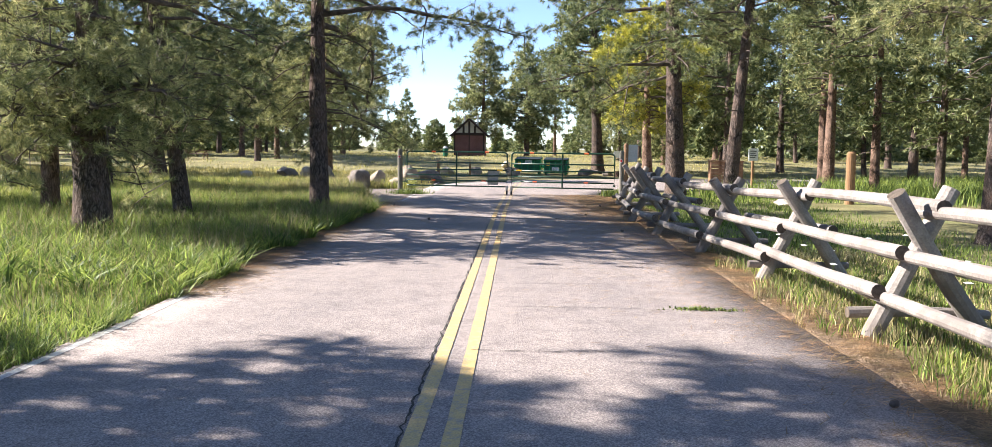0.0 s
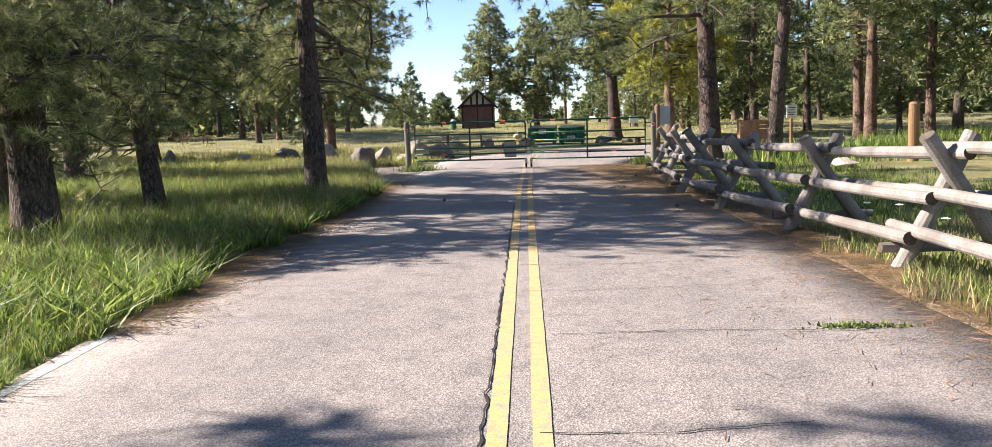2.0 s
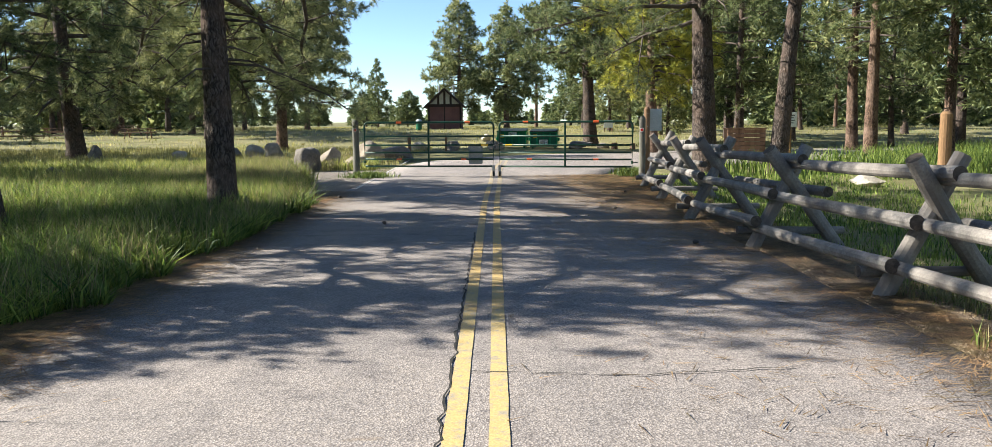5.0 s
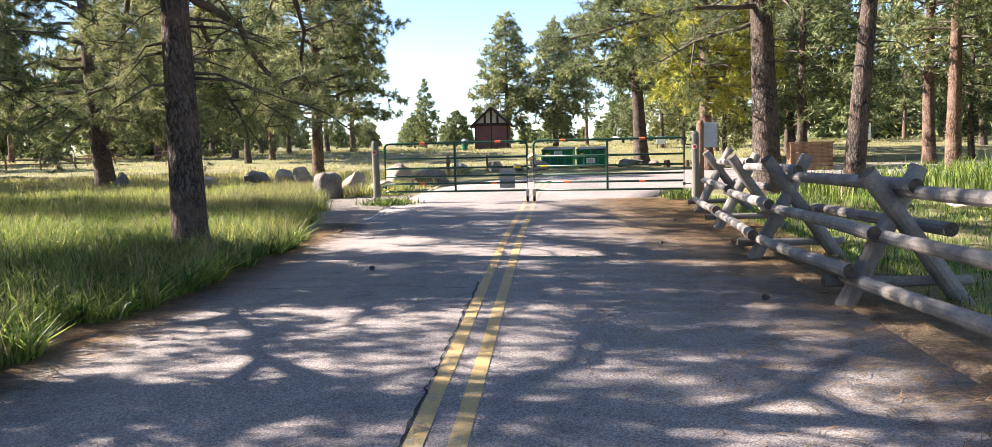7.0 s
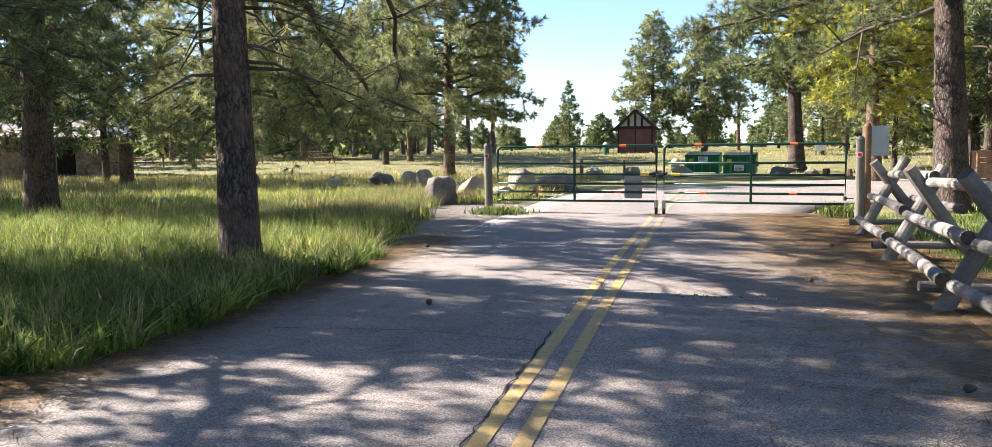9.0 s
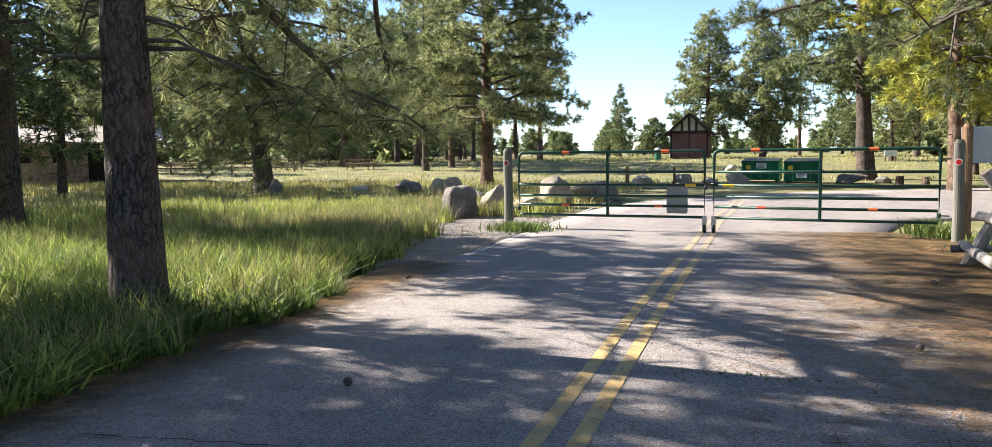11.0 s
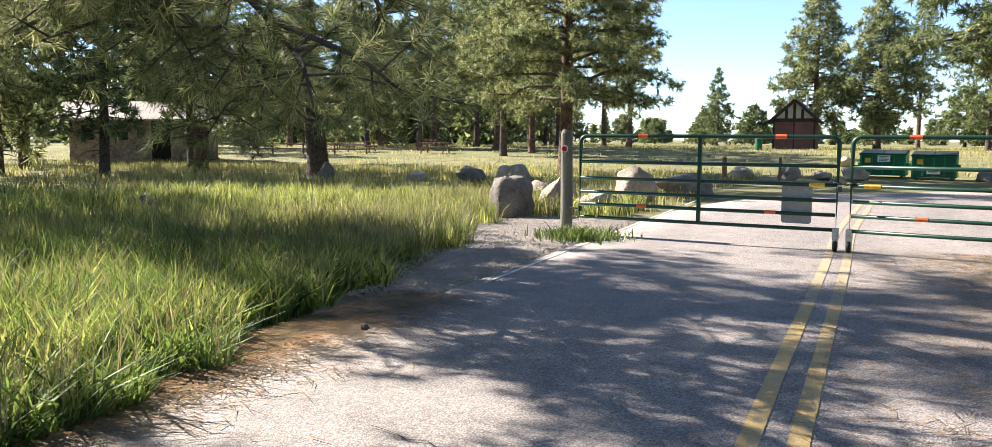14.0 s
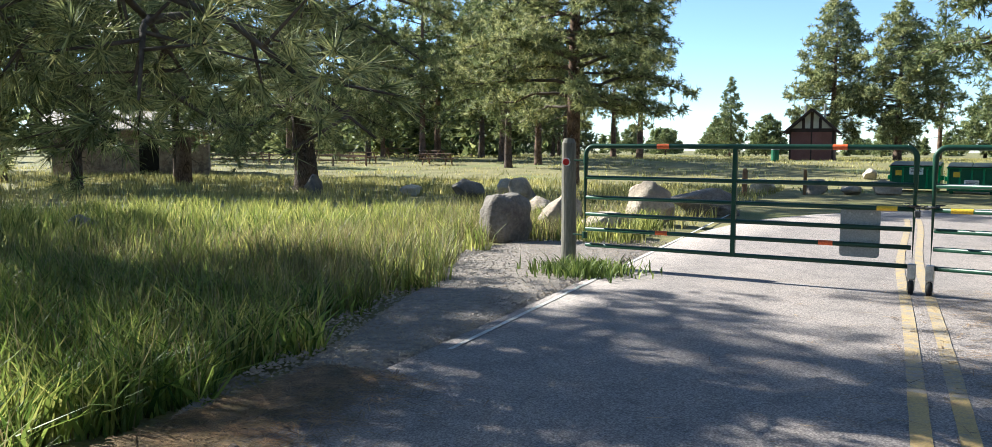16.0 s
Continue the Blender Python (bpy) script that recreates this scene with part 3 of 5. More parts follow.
fence = thing("buck_and_rail_fence", pose(0, 0, 0), "weathered grey log buck-and-rail fence beside the road", "fence")
for i, y in enumerate(fence_y):
    x = fence_x(y)
    rnd = random.Random(40 + i)
    j = lambda s: rnd.uniform(-s, s)
    up = 0.14 * (1 - ease((y - 7) / 5))
    foot_f, top_f = Vector((x - 0.50, y + j(0.06), -0.08)), Vector((x + 0.22 + j(0.04), y + 0.05 + j(0.05), 1.26 + up + j(0.05)))
    foot_b, top_b = Vector((x + 0.70, y + 0.16 + j(0.06), -0.08)), Vector((x - 0.30 + j(0.04), y - 0.10 + j(0.05), 1.24 + up + j(0.05)))
    part("buck_leg", log((foot_f, top_f), 0.084, 12, i), [LOG, LOG_END], fence, smooth=False)
    part("buck_leg", log((foot_b, top_b), 0.084, 12, i + 50), [LOG, LOG_END], fence, smooth=False)
    part("cross_brace", log(((x - 0.62, y + 0.13, 0.2), (x + 0.72, y + 0.18, 0.19)), 0.05, 10, i + 90), [LOG, LOG_END], fence)
    if i + 1 < len(fence_y):
        y2 = fence_y[i + 1]
        x2 = fence_x(y2)
        for (dx, z, r) in ((-0.43, 0.31 + up, 0.062), (-0.24, 0.67 + up, 0.062), (0.0, 1.07 + up, 0.064)):
            a = Vector((x + dx - 0.10 * (z < 1), y - 0.32, z + 0.035 + j(0.02)))
            b = Vector((x2 + dx - 0.02 * (z < 1), y2 + 0.30, z - 0.045 + j(0.02)))
            part("log_rail", log((a, b), r, 12, i * 7 + int(z * 50)), [LOG, LOG_END], fence)
        if i % 2 == 0:
            part("log_rail", log(((x + 0.36, y - 0.2, 0.70), (x2 + 0.36, y2 + 0.2, 0.62)), 0.06, 10, i + 300), [LOG, LOG_END], fence)


# ---- boulders ----
def boulder(x, y, w, d, h, mat, seed, label, flat=(0.66, 0.88), block=False):
    rnd = random.Random(seed)
    bm = bmesh.new()
    bmesh.ops.create_icosphere(bm, subdivisions=4, radius=1)
    cuts = [(Vector((rnd.gauss(0, 1), rnd.gauss(0, 1), rnd.gauss(0.2, 0.8))).normalized(), rnd.uniform(*flat)) for _ in range(17)]
    for v in bm.verts:
        p = v.co.copy()
        if block:
            p /= (abs(p.x) ** 4 + abs(p.y) ** 4 + abs(p.z) ** 4) ** 0.25
            p *= 0.84
        for n, k in cuts:
            over = p.dot(n) - k
            if over > 0:
                p -= n * over * 0.97
        p *= 1 + 0.10 * noise.noise(p * 2.1 + Vector((seed, 0, 0))) + 0.05 * noise.noise(p * 6 + Vector((0, seed, 0))) + 0.02 * noise.noise(p * 15)
        v.co = Vector((p.x * w * 0.58, p.y * d * 0.58, h * (p.z * 0.62 + 0.42)))
    me = bpy.data.meshes.new("boulder")
    bm.to_mesh(me)
    bm.free()
    me.polygons.foreach_set("use_smooth", [True] * len(me.polygons))
    me.materials.append(mat)
    ob = new("boulder", me)
    ob.matrix_basis = pose(x, y, land(x, y) - 0.03, 0, 0, rnd.uniform(0, 360))
    return tagged(ob, label, "boulder", "boulders along the meadow")


for k, (x, y, w, d, h, mt, lb) in enumerate((
        (-5.95, 33.1, 0.82, 0.75, 0.86, ROCK_DARK, "upright rounded grey boulder in grass beside the gravel"),
        (-5.45, 34.6, 1.15, 0.95, 0.76, ROCK, "large tan angular boulder behind the gate post"),
        (-4.5, 37.2, 1.25, 1.0, 0.95, ROCK, "tan boulder with a flat face in the grass"),
        (-4.0, 40.7, 2.1, 1.4, 0.86, ROCK_DARK, "wide grey boulder in dry grass"),
        (-4.1, 52.9, 1.3, 1.0, 0.66, ROCK_PALE, "pale boulder beside the far road"),
        (-2.25, 52.9, 1.1, 0.9, 0.66, ROCK, "tan boulder beside the far road"),
        (-1.1, 53.2, 1.0, 0.8, 0.46, ROCK, "low tan boulder beside the far road"),
        (0.0, 53.6, 1.2, 0.9, 0.66, ROCK, "tan boulder near the dumpsters"),
        (-0.5, 64, 1.0, 0.9, 0.6, ROCK_PALE, "pale boulder in the upper meadow"),
        (-11.7, 43.6, 1.35, 1.0, 0.78, ROCK_DARK, "dark boulder in the meadow grass"),
        (-10.9, 45.2, 1.0, 0.9, 0.72, ROCK_PALE, "pale boulder in the meadow grass"),
        (-14.2, 44.4, 0.8, 0.7, 0.52, ROCK_PALE, "small pale boulder in the meadow grass"),
        (-17.9, 44.0, 0.9, 0.8, 0.8, ROCK_DARK, "dark pointed boulder under the pine"),
        (-9.3, 42.0, 1.0, 0.9, 0.80, ROCK, "tan boulder in the meadow grass"),
        (-7.0, 37.6, 1.0, 0.9, 0.66, ROCK, "tan boulder half hidden by grass"),
        (4.9, 55.4, 1.7, 1.2, 0.62, ROCK_DARK, "grey boulder beside the dumpsters"),
        (6.4, 55.6, 1.0, 0.8, 0.45, ROCK_DARK, "low grey boulder at the foot of a pine"),
        (8.9, 26.0, 0.9, 0.7, 0.30, ROCK_PALE, "flat pale stone in the grass"),
        (-12.6, 30.4, 0.9, 0.7, 0.42, ROCK_DARK, "low boulder in tall grass"),
        (-4.5, 34.5, 1.0, 0.85, 0.62, ROCK, "tan boulder with a shaded side at the gravel edge"))):
    boulder(x, y, w, d, h, mt, 11 + k, lb, (0.86, 1.0) if k == 0 else (0.46, 0.76), k == 0)


# ---- dumpsters, hut, posts ----
def dumpster(x, y, turn, w, label, paper):
    d = thing("dumpster", pose(x, y, land(x, y), 0, 0, turn), label, "dumpster", "dumpsters")
    body = Shape()
    prof = [(-0.55, 0.10), (0.55, 0.10), (0.62, 0.95), (0.62, 1.12), (-0.62, 0.98)]
    n = len(prof)
    for xx in (-w / 2, w / 2):
        body.v += [Vector((xx, py, pz)) for py, pz in prof]
    body.f = [tuple(range(n)), tuple(reversed(range(n, 2 * n)))] + [((i + 1) % n, i, i + n, (i + 1) % n + n) for i in range(n)]
    # ends coloured bright as if sunlit, front and other faces dark as if shaded
    body.m = [1, 1] + [0] * n
    part("body", body, [BIN_DARK, BIN_GREEN], d)
    for k in range(5):
        xx = -w / 2 + 0.04 + (w - 0.08) * k / 4
        part("rib", Shape().box((xx - 0.035, -0.655, 0.14), (xx + 0.035, -0.60, 0.96), bevel=0.006), BIN_GREEN, d)
    part("rim", Shape().box((-w / 2 - 0.03, -0.68, 0.93), (w / 2 + 0.03, -0.60, 1.0), bevel=0.008), BIN_GREEN, d)
    for e in (-1, 1):
        part("fork_pocket", Shape().box((e * (w / 2 + 0.05) - 0.05, -0.4, 0.45), (e * (w / 2 + 0.05) + 0.05, 0.4, 0.62), bevel=0.01), BIN_GREEN, d)
        part("lid", Shape().box((e * w / 4 - w / 4 + 0.01, -0.66, 1.0), (e * w / 4 + w / 4 - 0.01, 0.66, 1.045), Matrix.Translation((0, 0, 0.05)) @ Matrix.Rotation(radians(6), 4, "X"), 0.01), BIN_LID, d, "black plastic lid")
        part("foot", Shape().box((e * (w / 2 - 0.15) - 0.06, -0.5, 0.0), (e * (w / 2 - 0.15) + 0.06, 0.5, 0.11), bevel=0.008), BIN_DARK, d)
    lab = part("notice", Shape().box((paper[0] - 0.24, -0.672, paper[1] - 0.14), (paper[0] + 0.24, -0.662, paper[1] + 0.14)), SIGN_WHITE, d, "white paper notice")
    for k in range(4):
        part("line_of_print", Shape().box((paper[0] - 0.19, -0.676, paper[1] + 0.07 - 0.055 * k), (paper[0] + 0.19 - 0.07 * (k % 2), -0.6725, paper[1] + 0.09 - 0.055 * k)), INK, lab)
    part("sticker", Shape().box((-w / 2 + 0.2, -0.668, 0.62), (-w / 2 + 0.42, -0.658, 0.82)), TAPE_YELLOW, d, "yellow warning sticker")
    return d


dumpster(1.15, 57.0, -8, 1.75, "green steel dumpster with black lids beside the far road", (0.05, 0.80))
dumpster(2.98, 56.0, -8, 1.6, "dark green steel dumpster with a white notice", (0.0, 0.38))

hut = thing("restroom_hut", pose(-5.0, 91, 0.80), "maroon boarded restroom hut with dark gable roof", "hut")
hw, hd, he, ha = 1.62, 2.6, 2.35, 4.0
wall = part("wall", Shape().box((-hw, 0, -0.2), (hw, 2 * hd, he)), HUT_WALL, hut)
for k in range(11):
    x = -hw + 0.15 + (2 * hw - 0.3) * k / 10
    part("board_batten", Shape().box((x - 0.02, -0.02, 0), (x + 0.02, 0.002, he - 0.1)), HUT_WALL, wall)
gab = Shape()
gab.v = [Vector((x, y, z)) for y in (-0.01, 2 * hd) for x, z in ((-hw, he), (hw, he), (0, ha - 0.16))]
gab.f = [(0, 1, 2), (5, 4, 3), (0, 2, 5, 3), (2, 1, 4, 5), (1, 0, 3, 4)]
gab.m = [0] * 5
part("gable", gab, HUT_CREAM, hut, "cream gable panel")
part("gable_beam", Shape().box((-hw - 0.05, -0.06, he - 0.12), (hw + 0.05, 0.0, he + 0.16), bevel=0.01), HUT_ROOF, hut)
for x, z in ((0, ha - 0.15), (-0.62, he + 1.0), (0.62, he + 1.0)):
    part("gable_stud", Shape().box((x - 0.11, -0.055, he + 0.1), (x + 0.11, -0.005, z - 0.05)), HUT_ROOF, hut)
for e in (-1, 1):
    ang = math.atan2(ha - he + 0.2, hw + 0.42)
    ln = math.hypot(ha - he + 0.2, hw + 0.42)
    m = Matrix.Translation((0, 0, ha)) @ Matrix.Rotation(e * ang, 4, "Y")
    lo, hi = (0, -0.55, -0.09), (ln, 2 * hd + 0.4, 0.09)
    if e < 0:
        lo, hi = (-ln, -0.55, -0.09), (0, 2 * hd + 0.4, 0.09)
    part("roof_slope", Shape().box(lo, hi, m, 0.01), HUT_ROOF, hut)
part("corner_board", Shape().box((-hw - 0.03, -0.03, 0), (-hw + 0.12, 0.02, he)), HUT_ROOF, hut)
part("corner_board", Shape().box((hw - 0.12, -0.03, 0), (hw + 0.03, 0.02, he)), HUT_ROOF, hut)
part("door_frame", Shape().box((-0.05, -0.03, 0), (0.05, 0.01, he)), HUT_ROOF, hut)
part("vent_pipe", Shape().tube([(0.85, 1.6, 2.6), (0.85, 1.6, 4.5)], [0.1, 0.1], 10), STEEL, hut, "grey vent pipe")
part("vent_pipe", Shape().tube([(-0.75, 3.6, 2.6), (-0.75, 3.6, 4.5)], [0.1, 0.1], 10), STEEL, hut, "grey vent pipe")

round_post(-4.4, 50.1, 0.95, 0.09, BROWN_POST, "short dark brown wooden bollard in the grass", name="bollard", category="bollard")
round_post(-2.6, 52.1, 0.9, 0.06, ORANGE_WOOD, "short reddish wooden marker post", name="marker_post", category="post")
round_post(11.3, 27.2, 1.72, 0.15, ORANGE_WOOD, "stout orange-brown wooden post in the grass", name="wooden_post", category="post")
sgn = round_post(10.7, 36.6, 1.5, 0.06, ORANGE_WOOD, "small white notice sign on a wooden post", name="notice_sign", category="sign")
part("panel", Shape().box((-0.21, -0.08, 1.42), (0.21, -0.062, 1.95), bevel=0.004), SIGN_WHITE, sgn, "white sign panel")
for k in range(4):
    part("line_of_print", Shape().box((-0.14, -0.084, 1.82 - 0.09 * k), (0.14 - 0.05 * (k % 2), -0.0805, 1.85 - 0.09 * k)), INK, sgn)
can = thing("trash_can", pose(-6.95, 84, land(-6.95, 84)), "green round trash can with a pale lid", "trash can")
part("drum", Shape().tube([(0, 0, 0), (0, 0, 0.1), (0, 0, 0.85)], [0.25, 0.27, 0.27], 14), BIN_DARK, can, smooth=False)
part("lid", Shape().tube([(0, 0, 0.85), (0, 0, 0.9), (0, 0, 1.05)], [0.29, 0.29, 0.14], 14), SIGN_BACK, can)
bx = thing("brown_bin_box", pose(11.7, 45.5, land(11.7, 45.5), 0, 0, -6), "low brown wooden enclosure in the shrubs", "enclosure")
for k in range(6):
    part("board", Shape().box((-0.85, -0.5, 0.05 + 0.19 * k), (0.85, -0.46, 0.22 + 0.19 * k), bevel=0.006), BROWN_POST, bx)
part("cap", Shape().box((-0.9, -0.55, 1.18), (0.9, 0.55, 1.24), bevel=0.01), BROWN_POST, bx)
for e in (-1, 1):
    part("side_panel", Shape().box((e * 0.83 - 0.03, -0.46, 0), (e * 0.83 + 0.03, 0.5, 1.18)), BROWN_POST, bx)
part("back_post", Shape().tube([(-0.25, 0.6, 0), (-0.25, 0.6, 1.7)], [0.07, 0.06], 8), BROWN_POST, bx)

for x, y, h, r in ((6.9, 54.4, 0.36, 0.17), (8.0, 54.8, 0.33, 0.15), (9.2, 55.2, 0.36, 0.16), (-25.7, 46, 1.9, 0.30)):
    st = tagged(part("tree_stump", Shape().tube([(0, 0, -0.1), (0, 0, 0.05), (0.01, 0, h * 0.6), (0, 0.01, h)], [r * 1.25, r * 1.1, r, r * 0.97], 14, cap_slot=1), [BARK_RED, LOG]), "sawn pine stump standing in the grass", "tree stump", "stumps")
    st.matrix_basis = pose(x, y, land(x, y))
fs = thing("low_sign_board", pose(9.3, 75, land(9.3, 75)), "small pale blue-white board on two short posts", "sign")
part("board", Shape().box((-0.38, -0.02, 0.35), (0.38, 0.02, 0.95), bevel=0.01), VAN_WHITE, fs)
for x in (-0.3, 0.3):
    part("leg", Shape().box((x - 0.04, 0.02, -0.1), (x + 0.04, 0.09, 0.9)), BROWN_POST, fs)

# stone shelter
sh = thing("stone_building", pose(-36.5, 52.5, land(-36, 52), 0, 0, 42), "rubble stone building with a pale metal roof", "building")
part("wall", Shape().box((-3.2, 0, -0.3), (0.9, 0.45, 2.5)), STONE, sh)
part("wall", Shape().box((1.9, 0, -0.3), (4.4, 0.45, 2.5)), STONE, sh)
part("lintel", Shape().box((0.9, 0.02, 2.1), (1.9, 0.42, 2.5)), HUT_ROOF, sh)
part("wall", Shape().box((-3.2, 0.45, -0.3), (-2.75, 5, 2.5)), STONE, sh)
part("wall", Shape().box((3.95, 0.45, -0.3), (4.4, 5, 2.5)), STONE, sh)
part("wall", Shape().box((-3.2, 5, -0.3), (4.4, 5.4, 2.5)), STONE, sh)
# near-black boxes stand in for the unlit inside of doorway and windows
part("door", Shape().box((0.9, 0.25, 0), (1.9, 0.31, 2.1)), DARK_OPENING, sh, "dark recessed doorway")
for x in (-2.3, -0.6):
    part("window", Shape().box((x - 0.3, -0.012, 1.3), (x + 0.3, 0.1, 2.1)), DARK_OPENING, sh, "small dark window")
rf = Shape()
for x in (-3.8, 5.0):
    rf.v += [Vector((x, y, z)) for y, z in ((-0.6, 2.45), (2.7, 3.5), (6.0, 2.45), (6.0, 2.35), (2.7, 3.38), (-0.6, 2.35))]
rf.f = [(0, 1, 7, 6), (1, 2, 8, 7), (2, 3, 9, 8), (3, 4, 10, 9), (4, 5, 11, 10), (5, 0, 6, 11), (5, 4, 3, 2, 1, 0), (6, 7, 8, 9, 10, 11)]
rf.m = [0] * 8
part("roof", rf, ROOF_PALE, sh, "pale sheet metal roof")
part("handrail", Shape().tube([(0.2, -0.9, 0.2), (0.2, -0.9, 1.0), (0.9, -0.5, 1.2)], [0.025] * 3, 6), CHAIN_STEEL, sh)


def picnic_table(x, y, turn):
    t = thing("picnic_table", pose(x, y, land(x, y), 0, 0, turn), "weathered brown wooden picnic table with benches", "picnic table", "picnic tables in the grove")
    for k in range(4):
        part("top_board", Shape().box((-1.1, -0.36 + 0.185 * k, 0.72), (1.1, -0.20 + 0.185 * k, 0.76), bevel=0.006), TABLE_WOOD, t)
    for e in (-1, 1):
        part("bench", Shape().box((-1.1, e * 0.72 - 0.13, 0.42), (1.1, e * 0.72 + 0.13, 0.46), bevel=0.006), TABLE_WOOD, t)
        for s_ in (-1, 1):
            part("leg", Shape().tube([(e * 0.8, s_ * 0.62, 0), (e * 0.8, s_ * 0.2, 0.72)], [0.05, 0.05], 6), TABLE_WOOD, t)
        part("bench_support", Shape().box((e * 0.8 - 0.04, -0.8, 0.36), (e * 0.8 + 0.04, 0.8, 0.42)), TABLE_WOOD, t)
    return t


for x, y, a in ((-33, 70, 10), (-29, 73, -20), (-38, 73, 25), (-26.5, 69, 5), (-42, 69, 0), (-35, 78, 15), (-46, 62, 30)):
    picnic_table(x, y, a)
pf = thing("far_rail_fence", pose(-40, 66, 0.4, 0, 0, 8), "low dark wooden rail fence by the picnic grove", "fence")
for k in range(9):
    part("post", Shape().tube([(k * 2.4 - 10, 0, -0.5), (k * 2.4 - 10, 0, 0.75)], [0.07, 0.065], 7), TABLE_WOOD, pf)
    if k < 8:
        for z in (0.3, 0.62):
            part("rail", Shape().tube([(k * 2.4 - 10, 0, z), (k * 2.4 - 7.6, 0, z)], [0.05, 0.05], 6), TABLE_WOOD, pf)


# ---- pines ----
def needles_of(tips, dirs, count, length, width, rng, spread=1.15):
    """Bursts of needles: thin triangles from each tip, round its direction."""
    n = len(tips)
    tips, dirs = np.repeat(tips, count, 0), np.repeat(dirs, count, 0)
    r = rng.normal(size=(n * count, 3))
    r /= np.linalg.norm(r, axis=1, keepdims=True)
    d = dirs + r * spread
    d /= np.linalg.norm(d, axis=1, keepdims=True) + 1e-9
    ln = length * rng.uniform(0.65, 1.1, (n * count, 1))
    s = np.cross(d, rng.normal(size=d.shape))
    s /= np.linalg.norm(s, axis=1, keepdims=True) + 1e-9
    base = tips - dirs * rng.uniform(0, 0.10, (n * count, 1)) * (length / 0.2)
    end = base + d * ln
    end[:, 2] -= 0.12 * ln[:, 0]
    out = np.empty((n * count, 3, 3))
    out[:, 0], out[:, 1], out[:, 2] = base - s * width * 0.5, base + s * width * 0.5, end
    return out.reshape(-1, 3)


def pine_parts(seed, h, base, radius, trunk_r, lean=(0.0, 0.0), limbs=55, twigs=9, tufts=3, count=18, needle=0.19, width=0.010, droop=0.25,
               top=1.0, dead=6, long_side=None, extra=(), bulge=0.45, twig_wood=0.6, split=False, shoot=1.0):
    """Trunk, limbs and needles of a pine as three meshes. extra: limbs given by their points, from the trunk outwards."""
    rnd, rng = random.Random(seed), np.random.default_rng(seed)
    trunk = Shape()
    seg, n = (18 if trunk_r > 0.2 else 10), 14
    bend = (rnd.uniform(-0.12, 0.12), rnd.uniform(-0.12, 0.12))

    def axis(z):
        u = z / h
        return Vector((lean[0] * z + bend[0] * math.sin(u * 5), lean[1] * z + bend[1] * math.sin(u * 4), z))

    zs = [-0.25, 0.0, 0.18, 0.5] + [0.5 + (h - 0.5) * k / n for k in range(1, n + 1)]
    rr = [trunk_r * 1.45, trunk_r * 1.32, trunk_r * 1.15, trunk_r * 1.03] + [max(0.02, trunk_r * (1 - (k / n) * 0.93)) for k in range(1, n + 1)]
    trunk.tube([axis(z) for z in zs], rr, seg)
    for i, p in enumerate(trunk.v):
        c = axis(zs[min(i // seg, len(zs) - 1)])
        k = 1 + 0.10 * noise.noise(Vector((p.x * 3, p.y * 3, p.z * 0.8 + seed))) + 0.06 * noise.noise(Vector((p.x * 9, p.y * 9, p.z * 2.5)))
        trunk.v[i] = c + (p - c) * k
    wood, limbs_made = Shape(), []
    tips, dirs = [], []

    def branch(line, r0, foliage=True, start=0.24, dens=1.0):
        m = len(line)
        own = Shape() if split else wood
        own.tube(line, [max(0.006, r0 * (1 - 0.85 * k / (m - 1))) for k in range(m)], 6 if r0 > 0.03 else 4, split)
        if split:
            limbs_made.append(own)
        if not foliage:
            return
        total = sum((line[k + 1] - line[k]).length for k in range(m - 1))
        for _ in range(max(2, int(twigs * dens * total / 2.6))):
            u = start + (1 - start) * rnd.random() ** 0.8
            f = u * (m - 1)
            k = min(int(f), m - 2)
            p = line[k].lerp(line[k + 1], f - k)
            d = (line[k + 1] - line[k]).normalized()
            s = Vector((rnd.gauss(0, 1), rnd.gauss(0, 1), rnd.gauss(0.15, 0.6))).normalized()
            t = (d * 0.7 + s).normalized()
            ln = rnd.uniform(0.3, 0.85) * (1.15 - 0.4 * u) * min(1.0, total / 2 + 0.3)
            q = p + t * ln + Vector((0, 0, 0.10 * ln))
            if twig_wood > rnd.random():
                wood.tube([p, q], [0.014, 0.006], 3, False)
            tips.append(q)
            dirs.append((t + Vector((0, 0, 0.35))).normalized())
            for c in range(tufts - 1):      # side shoots, each with its own burst
                e = (t * 0.6 + Vector((rnd.gauss(0, 0.8), rnd.gauss(0, 0.8), rnd.gauss(0.35, 0.6)))).normalized()
                tips.append(p.lerp(q, rnd.uniform(0.3, 0.95)) + e * rnd.uniform(0.12, 0.30) * shoot)
                dirs.append(e)

    for k in range(limbs):
        u = (k + rnd.random()) / limbs
        z = base + (h - base) * u * 0.985
        prof = (min(1.0, (u + 0.10) / bulge) ** 0.6 if u < bulge else max(0.06, 1 - ((u - bulge) / (1 - bulge)) ** 1.4) * top + 0.05)
        ln = radius * prof * rnd.uniform(0.65, 1.12)
        az = k * 2.39996 + rnd.uniform(-0.5, 0.5)
        d = Vector((math.cos(az), math.sin(az), 0))
        if long_side:
            ln *= 1 + 0.45 * d.dot(Vector((*long_side, 0)))
        rise = rnd.uniform(0.0, 0.28) + 0.45 * max(0, u - 0.5)
        p0 = axis(z)
        line = [p0]
        for s in range(1, 6):
            w = s / 5
            wig = Vector((rnd.gauss(0, 0.05), rnd.gauss(0, 0.05), rnd.gauss(0, 0.04))) * ln * 0.5
            line.append(p0 + d * ln * w + Vector((0, 0, ln * (rise * w - droop * (1 - u) * w * w))) + wig)
